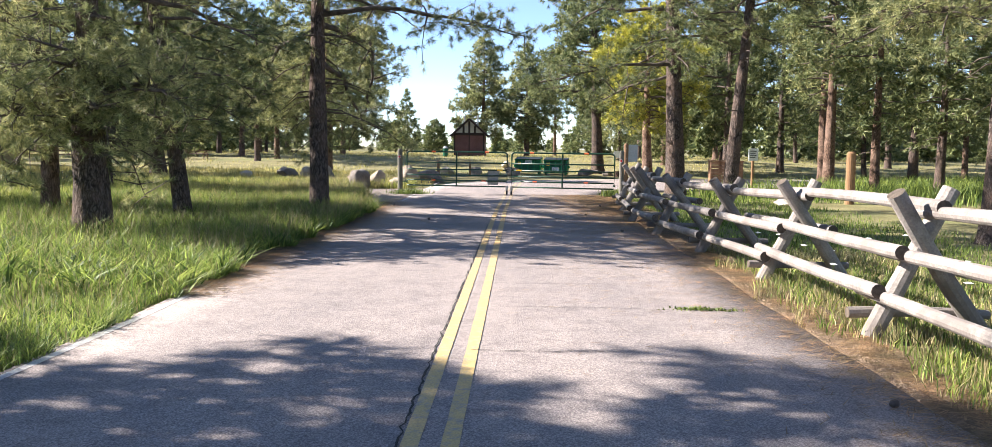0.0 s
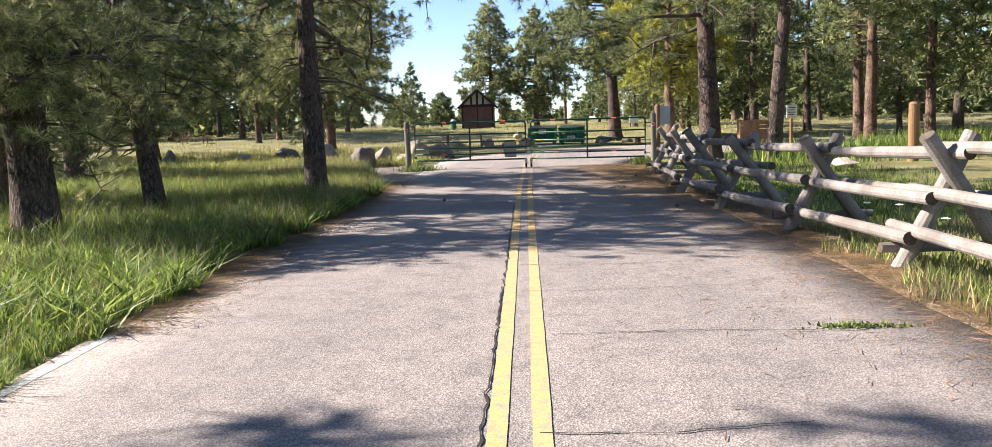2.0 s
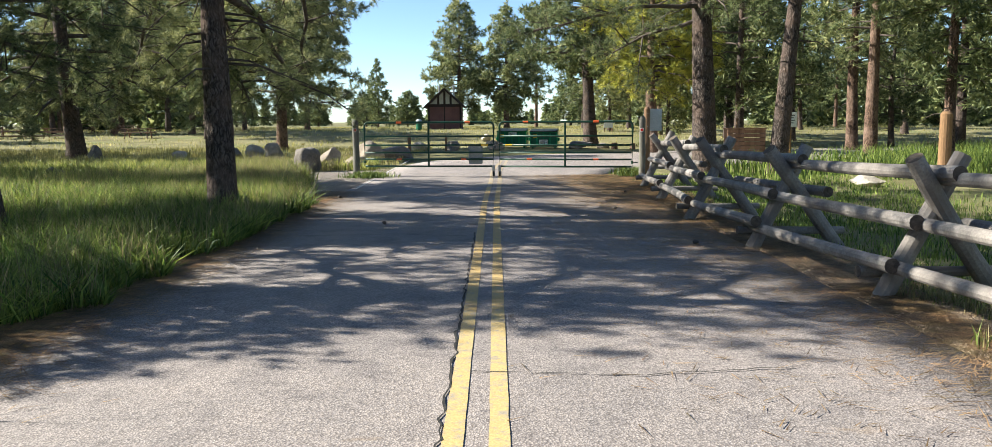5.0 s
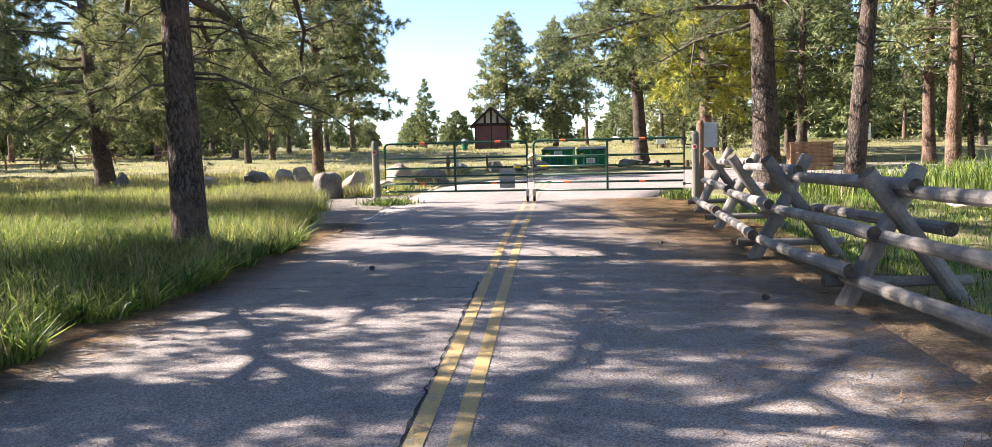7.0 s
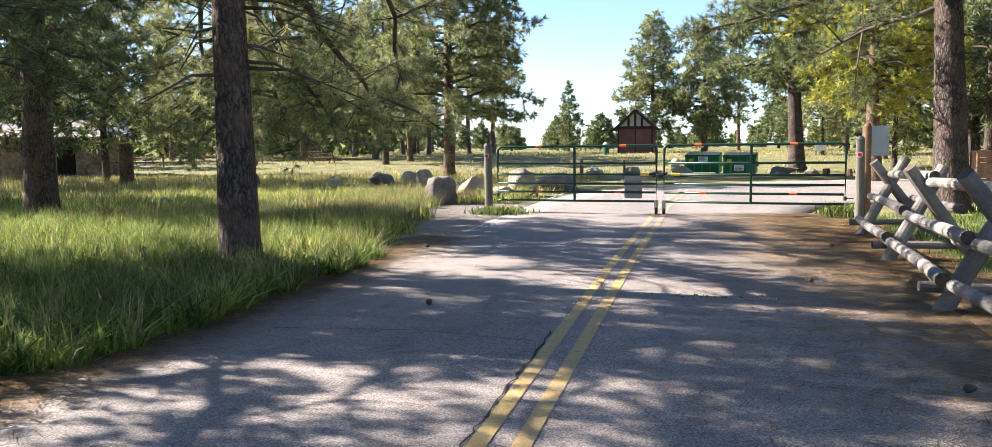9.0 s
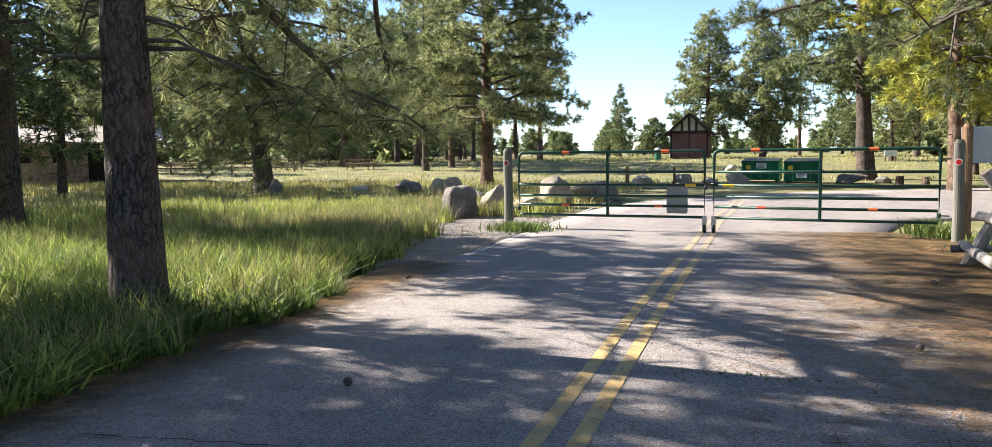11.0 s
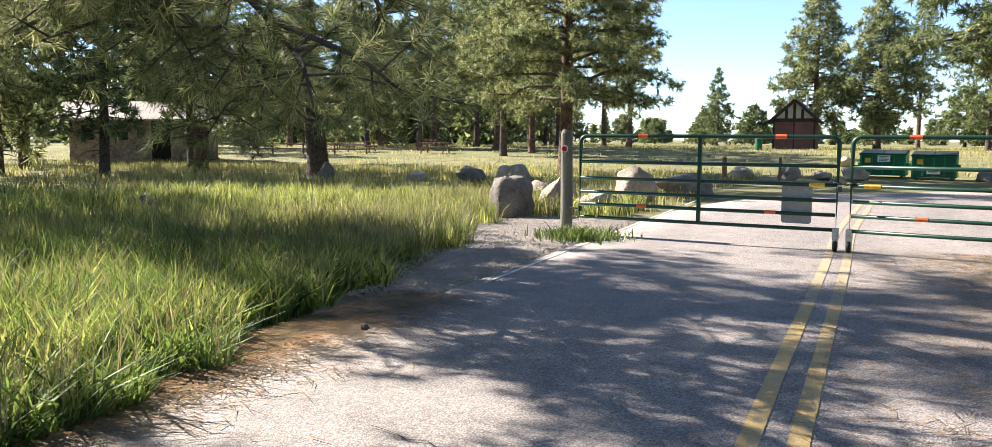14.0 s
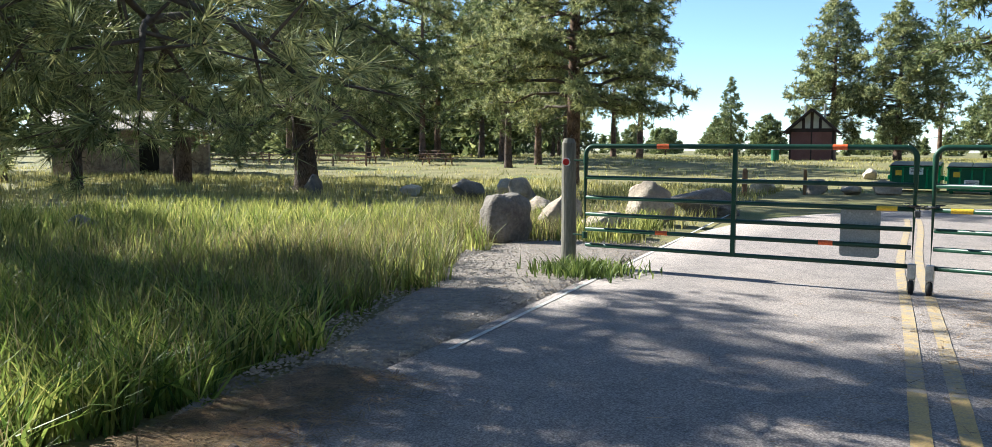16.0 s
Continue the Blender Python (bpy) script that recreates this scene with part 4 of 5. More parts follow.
        branch(line, trunk_r * 0.20 * (0.4 + ln / radius) * (1.1 - 0.6 * u))
    for k in range(dead):
        z = base * rnd.uniform(0.55, 1.05)
        az = rnd.uniform(0, 6.28)
        ln = rnd.uniform(0.5, 1.5)
        p0 = axis(z)
        d = Vector((math.cos(az), math.sin(az), 0))
        branch([p0, p0 + d * ln * 0.5 + Vector((0, 0, -0.05)), p0 + d * ln + Vector((rnd.uniform(-0.2, 0.2), 0.1, -0.28 * ln))], 0.028, False)
    for line in extra:
        pts = [Vector(p) for p in line]
        fine = []
        for a, b in zip(pts, pts[1:]):
            for s in range(3):
                fine.append(a.lerp(b, s / 3) + Vector((rnd.gauss(0, 0.03), rnd.gauss(0, 0.03), rnd.gauss(0, 0.03))))
        fine.append(pts[-1])
        branch(fine, 0.075, True, 0.22, 1.25)
        for _ in range(5):
            k = rnd.randrange(2, len(fine) - 1)
            d = Vector((rnd.gauss(0, 1), rnd.gauss(0, 1), rnd.gauss(-0.1, 0.4))).normalized()
            ln = rnd.uniform(0.9, 1.9)
            branch([fine[k], fine[k] + d * ln * 0.5 + Vector((0, 0, 0.06)), fine[k] + d * ln + Vector((0, 0, -0.15))], 0.03, True, 0.3)
    fol = needles_of(np.array([tuple(p) for p in tips]), np.array([tuple(p) for p in dirs]), count, needle, width, rng)
    return trunk, wood, fol, limbs_made


def pine(name, x, y, parts, bark, needles, label, turn=0.0, group="", dead_share=0.0):
    t = thing(name, pose(x, y, land(x, y), 0, 0, turn), label, "tree", group)
    trunk, wood, fol, limbs_made = parts
    part("trunk", trunk, bark, t, smooth=True)
    for lb in limbs_made:
        part("limb", lb, TWIG, t, smooth=True)
    if wood.v:
        tagged(part("twig_mass", wood, TWIG, t, smooth=True), kind="stuff")
    me = tri_mesh("crown", fol, needles)
    part("crown", me, None, t)
    return t


NEAR = dict(count=38, needle=0.20, width=0.009, twigs=19, tufts=3, split=True)
pine("ponderosa_pine", -7.2, 14.4, pine_parts(1, 8.5, 1.9, 2.7, 0.32, limbs=44, droop=0.45, long_side=(-0.3, 0.95),
     extra=[[(0, 0, 2.2), (0.5, -0.9, 2.4), (0.9, -1.7, 2.3)], [(0, 0, 1.9), (-0.9, -0.7, 1.9), (-1.9, -0.9, 1.85)], [(0, 0, 2.6), (1.1, -0.4, 2.8), (1.9, -0.8, 2.5)],
            [(0, 0, 2.1), (-0.4, -1.1, 2.4), (-0.6, -1.7, 2.15)],
            [(0, 0, 2.6), (0.3, -0.9, 3.0), (0.7, -1.5, 3.2)], [(0, 0, 3.0), (-0.5, -0.8, 3.3), (-0.9, -1.3, 3.3)], [(0, 0, 1.9), (0.5, -0.5, 2.0), (1.0, -0.9, 1.95)]], **NEAR), BARK, NEEDLE,
     "ponderosa pine with a stout grey trunk and low needle tufts")
pine("ponderosa_pine", -6.95, 17.9, pine_parts(2, 14, 2.4, 4.4, 0.19, lean=(-0.16, 0.0), limbs=72, droop=0.4,
     extra=[[(-0.4, 0, 2.5), (0.0, -0.6, 2.2), (0.35, -1.0, 1.75)]], **NEAR), BARK, NEEDLE_DARK,
     "slender leaning ponderosa pine with dark dense needles")
pine("ponderosa_pine", -4.5, 20.35, pine_parts(3, 13, 4.4, 3.8, 0.245, lean=(0.006, 0.0), limbs=32, dead=16, droop=0.35,
     extra=[[(0, 0, 4.4), (-0.4, 1.5, 4.0), (-0.65, 2.8, 2.9), (-0.9, 5.6, 1.7)],
            [(0, 0, 4.8), (1.0, 2.2, 4.5), (0.4, 4.6, 3.3), (-0.3, 6.2, 2.3)],
            [(0, 0, 5.0), (2.0, 0.4, 5.2), (3.8, 0.5, 4.9), (5.2, 0.2, 4.5)],
            [(0, 0, 4.6), (-1.4, 1.6, 4.4), (-2.6, 3.4, 3.4), (-3.4, 4.6, 2.6)],
            [(0, 0, 3.9), (0.3, 1.4, 3.5), (0.5, 2.8, 2.7), (0.3, 3.9, 2.0)],
            [(0, 0, 4.2), (-0.9, 2.2, 3.8), (-1.6, 4.0, 2.6), (-2.1, 5.4, 1.7)]], **NEAR), BARK, NEEDLE,
     "tall ponderosa pine with furrowed bark beside the road")
pine("ponderosa_pine", -19.8, 46.2, pine_parts(4, 16, 2.3, 6.6, 0.44, lean=(-0.05, 0.0), limbs=68, droop=0.5, bulge=0.35,
     **dict(NEAR, count=32, width=0.020, needle=0.27, shoot=1.4)), BARK, NEEDLE, "broad dark ponderosa pine with branches sweeping low")
pine("ponderosa_pine", -13.4, 27.0, pine_parts(12, 16, 3.0, 4.2, 0.34, limbs=64, droop=0.4, bulge=0.55, long_side=(-0.4, 0.5), **dict(NEAR, count=32, width=0.013, needle=0.23)), BARK, NEEDLE_DARK,
     "dark ponderosa pine with low boughs set back from the road")
pine("ponderosa_pine", -12.0, 54.0, pine_parts(5, 18, 3.1, 4.7, 0.31, split=True, limbs=110, droop=0.3, count=13, needle=0.32, width=0.038, twigs=24, bulge=0.14), BARK_RED, NEEDLE,
     "tall ponderosa pine with reddish trunk in the meadow")
pine("ponderosa_pine", 6.5, 31.9, pine_parts(6, 18, 4.9, 5.6, 0.37, lean=(-0.055, 0.0), limbs=58, droop=0.42, dead=10,
     extra=[[(-0.25, 0, 5.0), (-2.4, -0.6, 4.9), (-4.6, -0.8, 4.4), (-5.8, -0.6, 4.1)], [(-0.25, 0, 4.6), (-1.9, 0.6, 4.2), (-3.2, 0.9, 3.5)]],
     **dict(NEAR, count=34, width=0.0125)), BARK, NEEDLE_DARK, "large ponderosa pine with dark trunk overhanging the gate")
pine("ponderosa_pine", 8.1, 30.1, pine_parts(7, 17, 5.6, 4.4, 0.25, lean=(0.075, 0.0), limbs=50, droop=0.35, dead=8, **dict(NEAR, count=30, width=0.0135)), BARK, NEEDLE,
     "leaning ponderosa pine with a bare lower trunk behind the fence")
pine("ponderosa_pine", 7.8, 47.5, pine_parts(8, 10, 2.9, 3.4, 0.31, lean=(-0.02, 0), split=True, limbs=70, droop=0.3, count=13, needle=0.30, width=0.038, twigs=22), BARK_RED, NEEDLE_YELLOW,
     "yellow-green ponderosa pine with pinkish bark near the gate")
pine("ponderosa_pine", 6.0, 58.5, pine_parts(9, 14, 4.3, 4.3, 0.43, lean=(-0.05, 0), split=True, limbs=84, droop=0.3, count=8, needle=0.34, width=0.065, twigs=22, bulge=0.3), BARK, NEEDLE_GREY,
     "ponderosa pine with a thick trunk beside the dumpsters")
pine("ponderosa_pine", 9.9, 16.2, pine_parts(10, 15, 4.2, 5.0, 0.28, limbs=52, droop=0.45, dead=8,
     extra=[[(0, 0, 4.6), (-1.6, 0.4, 4.6), (-3.0, 0.8, 3.9)]], **dict(NEAR, count=30, width=0.0115)), BARK, NEEDLE, "ponderosa pine with pale trunk behind the fence")
pine("ponderosa_pine", 15.8, 41.5, pine_parts(11, 15, 4.6, 3.6, 0.28, limbs=60, count=12, needle=0.32, width=0.038, twigs=16), BARK_RED, NEEDLE_GREY, "ponderosa pine with straight reddish trunk in the grove")

# grove pines: five kinds, repeated
KINDS = []
for k, (h, b, r, tr, mt, bk) in enumerate(((13, 2.6, 3.0, 0.24, NEEDLE_GREY, BARK), (15, 4.0, 3.3, 0.27, NEEDLE, BARK_RED), (11, 1.6, 2.8, 0.2, NEEDLE_DARK, BARK),
                                           (14, 3.0, 2.6, 0.22, NEEDLE_GREY, BARK_RED), (9.5, 1.0, 2.6, 0.17, NEEDLE, BARK))):
    KINDS.append(pine_parts(30 + k, h, b, r, tr, limbs=52, twigs=13, tufts=3, count=9, needle=0.42, width=0.075, shoot=1.6, droop=0.3, dead=5, twig_wood=0.0) + (mt, bk))
GROVE = [
    # behind the hut and the dumpsters
    (13, 88, 0), (20, 84, 1), (9.5, 76, 4), (12.5, 70, 3), (16.5, 66, 0), (26, 78, 2), (31, 70, 0), (9, 92, 2), (5, 108, 3), (17, 100, 1), (25, 95, 0), (33, 88, 3),
    # grove to the east
    (14.5, 33, 3), (18.5, 36, 0), (20.5, 30, 1), (24, 40, 2), (22, 46, 0), (18.2, 49, 1), (13.6, 53, 0), (26, 33, 3), (29, 45, 0), (23, 55, 2), (30, 56, 3), (35, 38, 1), (36, 50, 0), (28, 25, 0), (17, 24, 1),
    (34, 27, 2), (40, 33, 0), (41, 46, 3), (15, 60, 2), (20, 63, 0), (38, 62, 1), (46, 40, 2), (45, 54, 0), (24, 19, 3), (32, 17, 0), (42, 20, 1), (11.5, 62, 4),
    # grove to the west beyond the meadow
    (-21, 68, 0), (-20.4, 71.5, 3), (-25, 76, 1), (-28.5, 80, 0), (-31, 75, 3), (-33.5, 82, 1), (-37, 77, 0), (-40, 84, 3), (-44, 76, 1), (-27, 88, 2), (-35, 92, 0), (-48, 82, 2), (-19, 92, 1), (-23, 84, 0), (-30, 100, 2), (-24, 101, 1), (-38, 100, 3), (-46, 95, 0), (-55, 72, 1), (-58, 86, 0), (-33, 110, 3), (-42, 112, 1),
    (-30, 50, 2), (-34, 44, 0), (-40, 58, 1), (-44, 48, 0), (-33, 33, 0), (-39, 36, 3), (-45, 30, 1), (-50, 40, 0), (-38, 22, 0), (-52, 55, 3), (-47, 66, 0), 
    # mostly unseen pines, added to shade the near road from the west
    (-10.4, 4.5, 0), (-13.5, 4.7, 2), (-10.8, -0.6, 2), (-10.2, 1.9, 2), (-31, 31.5, 4), (-26.2, 41.4, 2), (-29.5, 39.5, 4), (-10.8, 19.4, 3), (-17.5, 20, 2), (-22.5, 28.6, 3), (-12, -8, 3), (-17, 0.5, 1), (-21, 4.0, 0), (-15, -14, 2), (-24, -9, 1), (12, 4, 1), (15, -6, 0), (11, -12, 2),
]
first = {}
for k, (x, y, kd) in enumerate(GROVE):
    rnd = random.Random(500 + k)
    sc = rnd.uniform(0.86, 1.14)
    if kd not in first:
        trunk, wood, fol, none, mt, bk = KINDS[kd]
        first[kd] = pine("ponderosa_pine", x, y, (trunk, wood, fol, none), bk, mt, "mid-size ponderosa pine with open crown in the grove", rnd.uniform(0, 360), "grove pines")
    else:
        copy_thing(first[kd], pose(x, y, land(x, y), 0, 0, rnd.uniform(0, 360)) @ Matrix.Scale(sc, 4))


# full-crowned pines behind the hut
for k, (x, y, h, r) in enumerate(((-3.8, 99, 14.2, 3.7), (1.3, 97, 13.0, 3.4))):
    pine("ponderosa_pine", x, y, pine_parts(60 + k, h, 2.0, r, 0.3, limbs=88, twigs=18, tufts=3, count=8, needle=0.42, width=0.085, shoot=1.6, bulge=0.3, droop=0.2, dead=3, twig_wood=0.0),
         BARK_RED, NEEDLE, "full-crowned ponderosa pine standing behind the hut", 40 * k)


# far conifers: narrow, layered
def spruce(x, y, h, r, seed, label):
    made = pine_parts(seed, h, 0.5, r, 0.13, limbs=80, twigs=12, tufts=3, count=5, needle=0.42, width=0.12, twig_wood=0.0, droop=0.2, dead=0, bulge=0.06)
    return pine("spruce", x, y, made, BARK, NEEDLE_GREY, label)


sp1 = spruce(-15.7, 120, 9.0, 2.2, 70, "slim pointed spruce at the far edge of the meadow")
sp2 = spruce(-12.3, 126, 5.0, 2.6, 71, "low bushy conifer at the far edge of the meadow")
for x, y, s, src in ((-18.5, 128, 0.9, sp2), (-21, 150, 0.8, sp1), (-30, 150, 0.8, sp2), (-38, 160, 1.0, sp2), (-26, 170, 1.1, sp2), (-9, 150, 0.9, sp2), (-44, 150, 1.2, sp2), (2, 150, 1.2, sp2),
                     (-52, 130, 1.4, sp2), (-60, 140, 1.5, sp1), (12, 140, 1.5, sp2), (22, 135, 1.6, sp1), (32, 130, 1.6, sp2), (40, 118, 1.5, sp1), (50, 110, 1.6, sp2), (60, 95, 1.7, sp1), (58, 75, 1.6, sp2), (55, 62, 1.6, sp1)):
    copy_thing(src, pose(x, y, land(x, y), 0, 0, x * 13) @ Matrix.Scale(s, 4))


# far woods along the skyline
def far_woods(spans, seed):
    rng = np.random.default_rng(seed)
    tips, dirs = [], []
    for a0, a1, n, h0, h1, r0, r1 in spans:
        for _ in range(n):
            a, r, h = radians(rng.uniform(a0, a1)), rng.uniform(r0, r1), rng.uniform(h0, h1)
            x, y = r * math.sin(a), r * math.cos(a)
            m = 56
            u = rng.uniform(0.08, 1, m)
            w = h * 0.27 * (1.05 - u) ** 0.7 * np.sqrt(rng.uniform(0, 1, m))
            b = rng.uniform(0, 2 * np.pi, m)
            tips.append(np.stack([x + w * np.cos(b), y + w * np.sin(b), 0.7 + u * h], 1))
            dirs.append(np.stack([np.cos(b), np.sin(b), np.full(m, 0.3)], 1))
    return needles_of(np.concatenate(tips), np.concatenate(dirs), 5, 1.3, 0.55, rng)


woods = far_woods(((-80, -19, 150, 7, 13, 110, 200), (-80, -17, 150, 4, 8, 95, 150), (8, 80, 150, 7, 13, 105, 200), (9, 80, 130, 4, 8, 95, 150), (-24, 9, 64, 3.0, 5.5, 170, 250), (80, 280, 60, 9, 14, 90, 160)), 77)
tagged(part("far_woods", tri_mesh("far_woods", woods, NEEDLE_GREY), None), "distant grey-green pine woods along the skyline", "woods", kind="stuff")


# ---- grass ----
def blades(name, pts, heights, width, mat, label, seed, lean=0.6, quad=True):
    """Bent blades standing at the given ground points."""
    rng = np.random.default_rng(seed)
    n = len(pts)
    a = rng.uniform(0, 2 * np.pi, n)
    side_ = np.stack([np.cos(a), np.sin(a), np.zeros(n)], 1) * (width * rng.uniform(0.6, 1.3, n))[:, None]
    b = rng.uniform(0, 2 * np.pi, n)
    out = np.stack([np.cos(b), np.sin(b), np.zeros(n)], 1) * (heights * rng.uniform(0.1, 1.0, n) * lean)[:, None]
    up = np.array([0, 0, 1.0]) * heights[:, None]
    mid = pts + out * 0.3 + up * 0.55
    tip = pts + out + up * rng.uniform(0.82, 1.0, (n, 1))
    v = np.empty((n, 5, 3))
    v[:, 0], v[:, 1], v[:, 2], v[:, 3], v[:, 4] = pts - side_, pts + side_, mid + side_ * 0.75, mid - side_ * 0.75, tip
    me = bpy.data.meshes.new(name)
    me.vertices.add(n * 5)
    me.vertices.foreach_set("co", v.astype(np.float32).ravel())
    idx = np.arange(n)[:, None] * 5 + np.array([0, 1, 2, 3, 3, 2, 4])
    me.loops.add(n * 7)
    me.loops.foreach_set("vertex_index", idx.astype(np.int32).ravel())
    start = np.arange(n)[:, None] * 7 + np.array([0, 4])
    me.polygons.add(n * 2)
    me.polygons.foreach_set("loop_start", start.astype(np.int32).ravel())
    me.polygons.foreach_set("loop_total", np.tile(np.array([4, 3], np.int32), n))
    me.materials.append(mat)
    me.update()
    return tagged(part(name, me, None), label, "grass", kind="stuff")


def field(rng, n, x0, x1, y0, y1, keep=None, clump=0.0, fall=1.0):
    x, y = x1 - (x1 - x0) * rng.random(n) ** fall, rng.uniform(y0, y1, n)
    if clump:
        c = rng.integers(0, max(1, n // 14), n)
        cx, cy = (x1 - (x1 - x0) * rng.random(n // 14 + 1) ** fall)[c], rng.uniform(y0, y1, n // 14 + 1)[c]
        x, y = np.clip(cx + rng.normal(0, clump, n), x0, x1), np.clip(cy + rng.normal(0, clump, n), y0, y1)
    if keep is not None:
        k = keep(x, y)
        x, y = x[k], y[k]
    z = np.array([land(a, b) for a, b in zip(x, y)]) - 0.02
    return np.stack([x, y, z], 1)


def off_west(x, y):
    """West of the road and of the gravel."""
    edge = -3.40 - 0.17 * np.sin(y * 1.7) - 0.13 * np.sin(y * 4.1 + 1) - 0.14 * np.sin(y * 0.6) - 0.08 * np.sin(y * 9.3)
    edge = np.where(y > 22.5, edge - 0.38 * np.maximum(y - 22.5, 0) ** 0.82, edge)
    edge = np.where(y > 33.2, -3.5, edge)
    return x < edge


rng = np.random.default_rng(9)
p = field(rng, 62000, -13, -3.3, -1, 25, off_west, 0.10, 1.7)
hgt = rng.uniform(0.16, 0.62, len(p)) * np.clip(0.35 + (-3.4 - p[:, 0]) / 1.2, 0.4, 1.0)
hgt *= np.clip(0.3 + (p[:, 1] - 8.0) / 4.5 - (p[:, 0] + 6.0) * 0.12, 0.3, 1.0)
blades("verge_grass", p, hgt, 0.0085, GRASS, "tall green grass along the road verge", 1, 0.9)
p = field(rng, 70000, -9, -3.3, 4, 29, off_west, 0.16, 2.0)
blades("low_verge_grass", p, rng.uniform(0.08, 0.30, len(p)), 0.006, GRASS, "low dense green grass filling the road verge", 41, 1.3)
p = field(rng, 30000, -9.5, -3.3, 8.5, 27, off_west, 0.10, 1.5)
blades("broad_weeds", p, rng.uniform(0.12, 0.48, len(p)), 0.016, GRASS, "broad-leaved green weeds among the verge grass", 31, 1.5)
p = field(rng, 30000, -17, -4, 20, 37, off_west, 0.14, 1.4)
blades("meadow_grass", p, rng.uniform(0.18, 0.55, len(p)), 0.012, GRASS_FAR, "lush yellow-green meadow grass by the gravel", 2)
p = field(rng, 26000, -11, -3.3, 2, 30, off_west, 0.0, 1.4)
blades("seed_grass", p, rng.uniform(0.25, 0.75, len(p)) * np.clip((p[:, 1] - 3) / 9, 0.25, 1.0), 0.0035, GRASS_DRY, "pale seed stalks rising from the green grass", 3, 0.5)
p = field(rng, 45000, -40, -3.4, 24, 56, lambda x, y: off_west(x, y) & (x < -3.6), 0.25)
blades("meadow_grass_pale", p, rng.uniform(0.12, 0.42, len(p)), 0.011, GRASS_PALE, "sunlit yellow-green meadow grass", 4)
p = field(rng, 42000, -60, 40, 53.5, 130, lambda x, y: (x < -0.5 + (y - 53) * 0.3) | (y > 57), 0.5)
blades("upper_meadow_grass", p, rng.uniform(0.07, 0.24, len(p)), 0.022, GRASS_PALE, "thin yellow-green grass on the far meadow", 5)
p = field(rng, 34000, -40, -8, -12, 34, None, 0.3, 1.4)
blades("shade_grass", p, rng.uniform(0.15, 0.5, len(p)), 0.012, GRASS, "green grass under the pines", 6)
p = field(rng, 9000, -8.6, -4.6, 26.5, 38, off_west, 0.2)
blades("straw_grass", p, rng.uniform(0.2, 0.6, len(p)), 0.006, GRASS_DRY, "dry straw-coloured grass among the boulders", 7)


def off_east(x, y):
    edge = 3.45 + 0.16 * np.sin(y * 1.3) + 0.14 * np.sin(y * 3.1)
    edge = np.where(y > 12, edge + 0.45, edge)
    edge = np.where(y > 30, edge + (y - 30) * 0.42, edge)
    return x > edge


p = field(rng, 46000, 3.4, 10.0, -2, 31, off_east, 0.14, 0.75)
blades("fence_grass", p, rng.uniform(0.05, 0.20, len(p)) * np.where(p[:, 1] < 12, 1.5, 1.0), 0.007, GRASS, "short green grass under the log fence", 8)
p = field(rng, 22000, 3.3, 6.5, -2, 14, off_east, 0.1)
blades("dry_fence_grass", p, rng.uniform(0.05, 0.30, len(p)), 0.005, GRASS_DRY, "dry straw grass along the fence", 9)
p = field(rng, 40000, 6.5, 45, 20, 56, lambda x, y: off_east(x, y) & (y < 31 + (x - 3.4) * 0.9) & ((y > 27.5) | (x > 14)), 0.3)
blades("grove_grass", p, rng.uniform(0.25, 0.85, len(p)), 0.016, GRASS, "tall weeds and grass under the eastern grove", 10)
for nm, (cx, cy, rx, ry, n, h) in {"west": (-3.5, 30.0, 0.6, 0.5, 800, 0.24), "east": (3.95, 30.2, 0.4, 0.8, 800, 0.34), "road": (2.45, 8.38, 0.35, 0.07, 260, 0.05), "crack": (0.8, 19.8, 0.7, 0.12, 120, 0.035)}.items():
    q = np.stack([rng.normal(cx, rx * 0.5, n), rng.normal(cy, ry * 0.5, n), np.full(n, 0.0)], 1)
    blades("weed_clump", q, rng.uniform(0.3, 1.0, n) * h, 0.011, BRUSH, "low clump of green weeds at the asphalt", 20 + n, 0.9)

# white umbels in the eastern grass
for k in range(26):
    rnd = random.Random(900 + k)
    x, y = rnd.uniform(4.3, 7.5), rnd.uniform(4.5, 13)
    h = rnd.uniform(0.28, 0.5)
    f = thing("white_wildflower", pose(x, y, land(x, y)), "white flat-topped wildflower in the grass", "flower", "wildflowers")
    part("stem", Shape().tube([(0, 0, -0.02), (0.02, 0, h)], [0.004, 0.003], 4), GRASS, f)
    part("umbel", Shape().tube([(0.02, 0, h), (0.02, 0, h + 0.015), (0.02, 0, h + 0.025)], [0.012, 0.05, 0.02], 7), FLOWER, f)

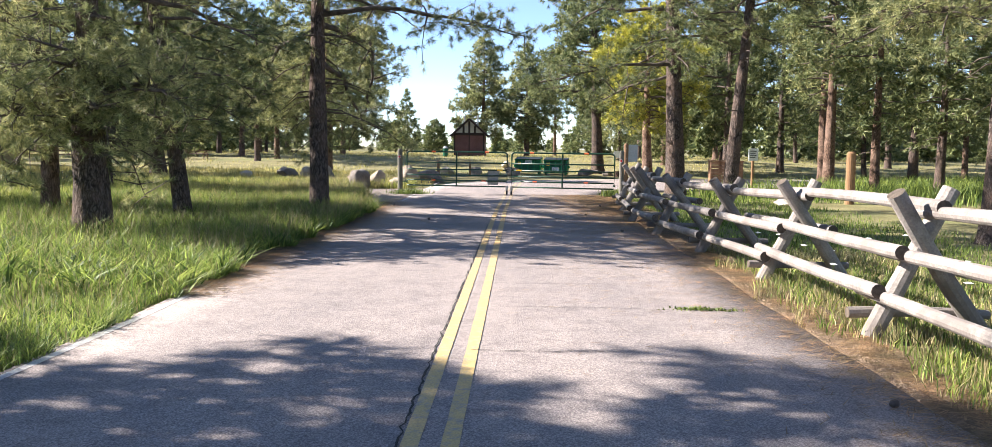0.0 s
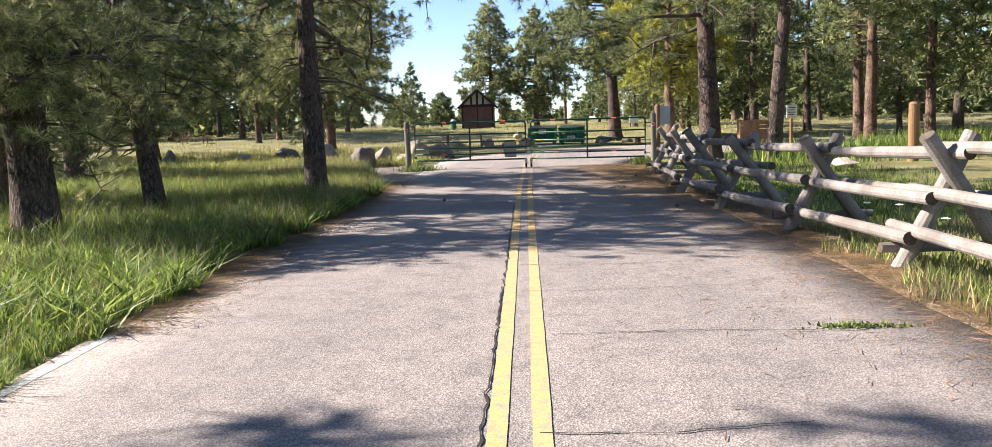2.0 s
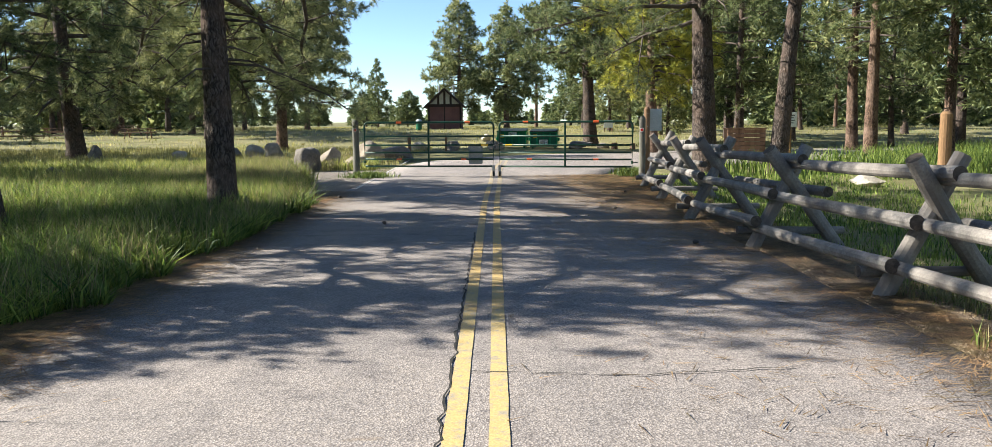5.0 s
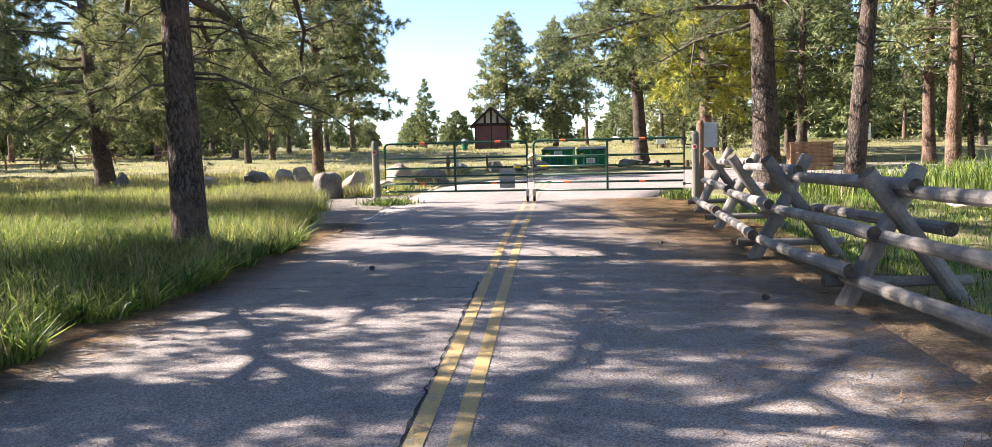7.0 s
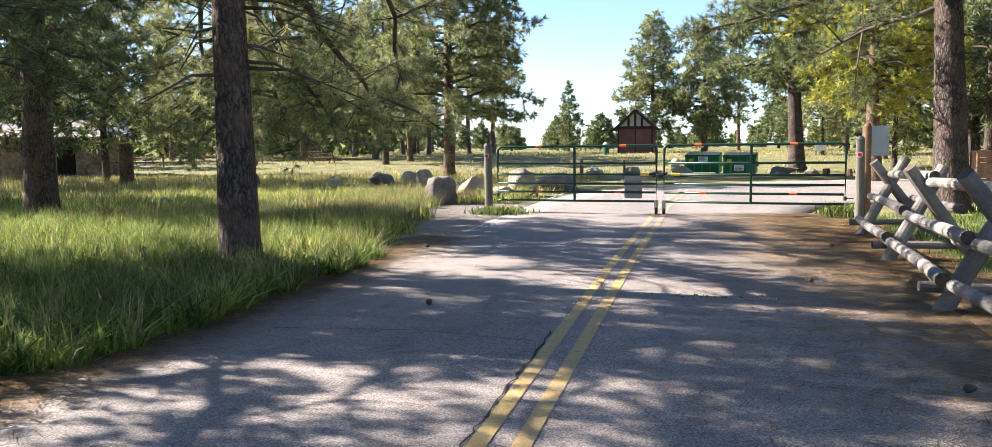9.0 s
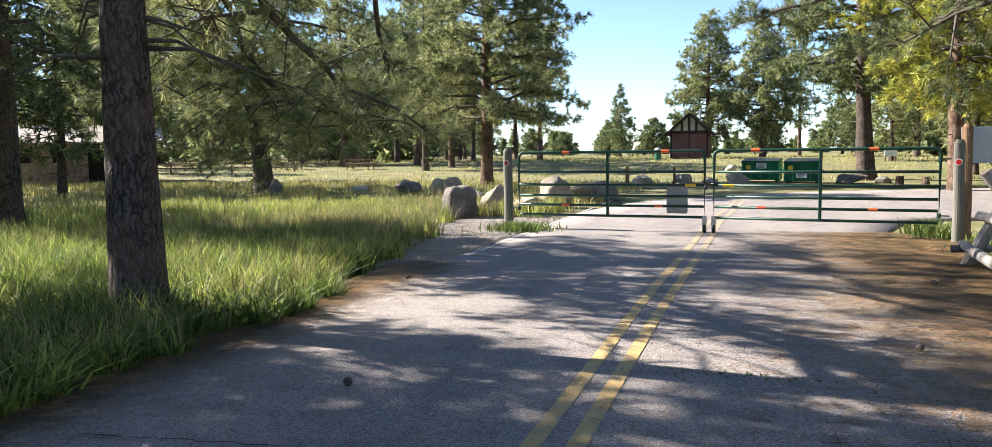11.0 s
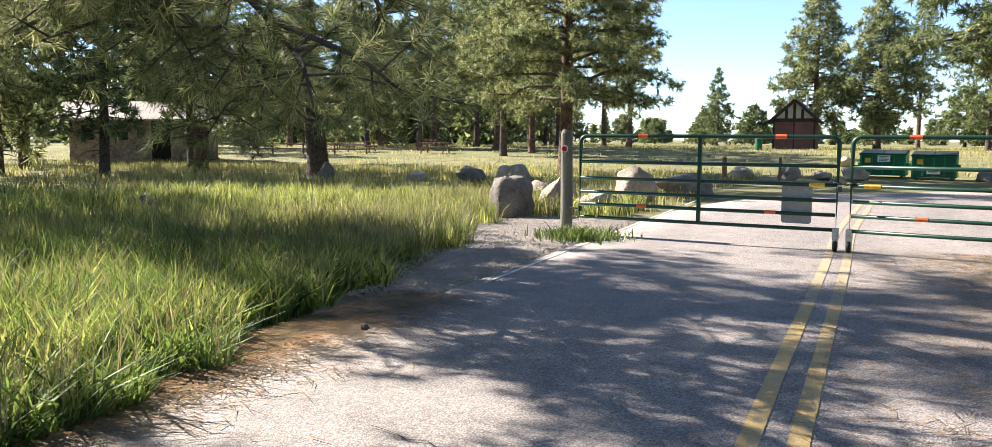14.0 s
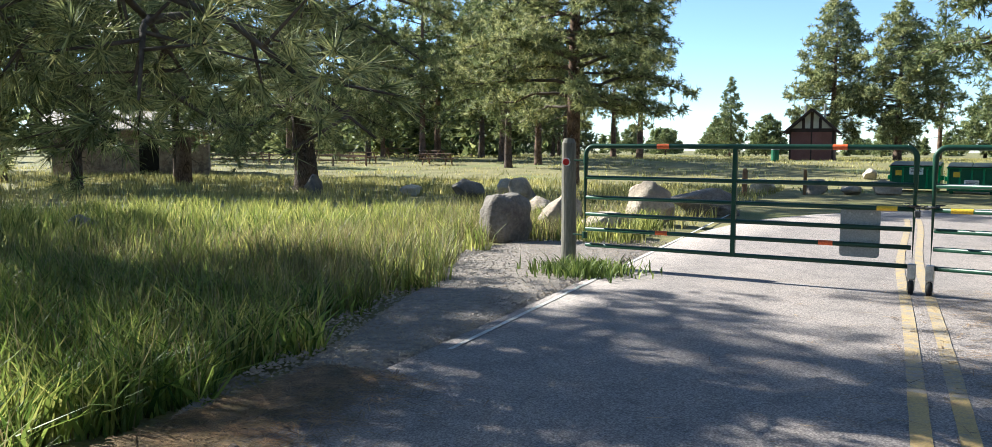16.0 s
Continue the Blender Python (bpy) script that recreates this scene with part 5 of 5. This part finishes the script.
# brown needles strewn on the asphalt and the verge
n = 62000
x = np.concatenate([4.3 - np.abs(rng.normal(0, 1.45, n)), -3.75 + np.abs(rng.normal(0, 0.42, n // 2)), 3.75 - np.abs(rng.normal(0, 0.40, n // 6))])
y = np.concatenate([30.5 - np.abs(rng.normal(0, 8.0, n)), rng.uniform(8.6, 25, n // 2), rng.uniform(0, 14, n // 6)])
k = (y > 0) & (x > -3.8)
x, y = x[k], y[k]
m = len(x)
a = rng.normal(0, 0.9, m)
d = np.stack([np.cos(a), np.sin(a), np.zeros(m)], 1) * rng.uniform(0.05, 0.12, (m, 1))
s = np.stack([-np.sin(a), np.cos(a), np.zeros(m)], 1) * 0.0045
c = np.stack([x, y, np.full(m, 0.019) + rng.uniform(0, 0.006, m)], 1)
v = np.empty((m, 3, 3))
v[:, 0], v[:, 1], v[:, 2] = c - d - s, c - d + s, c + d
v[:, 2, 2] += 0.004
tagged(part("fallen_needles", tri_mesh("fallen_needles", v.reshape(-1, 3), NEEDLE_DEAD), None), "fallen brown pine needles strewn over the asphalt", "pine needles", kind="stuff")

# cones on the road
for k, (x, y) in enumerate(((2.62, 16.7), (2.2, 20.9), (-1.6, 18.9), (3.0, 5.0), (2.9, 24.3), (-3.1, 23.4))):
    s = Shape().tube([(-0.035, 0, 0.04), (-0.02, 0, 0.04), (0.01, 0, 0.04), (0.04, 0, 0.04)], [0.012, 0.03, 0.027, 0.008], 9)
    cn = part("pine_cone", s, TWIG)
    cn.matrix_basis = pose(x, y, 0.0, 0, 0, k * 70)
    tagged(cn, "brown pine cone lying on the asphalt", "pine cone", "pine cones")

# loose stones on the gravel
rng = np.random.default_rng(33)
n = 7000
y = rng.uniform(22.8, 34, n)
x = -3.35 - rng.random(n) * np.clip(0.42 * (y - 22.5) ** 0.82, 0, 2.4)
r = rng.uniform(0.007, 0.022, n)
up = np.stack([x, y, np.full(n, 0.002) + r * 0.6], 1)
ring = []
for k in range(3):
    a = rng.uniform(0, 0.9, n) + k * 2.094
    ring.append(np.stack([x + np.cos(a) * r * 1.3, y + np.sin(a) * r * 1.3, np.full(n, -0.002)], 1))
v = np.stack([ring[0], ring[1], up, ring[1], ring[2], up, ring[2], ring[0], up], 1)
v = v.reshape(-1, 3)
tagged(part("loose_gravel", tri_mesh("loose_gravel", v, ROCK), None), "loose grey stones strewn over the gravel", "gravel", kind="stuff")
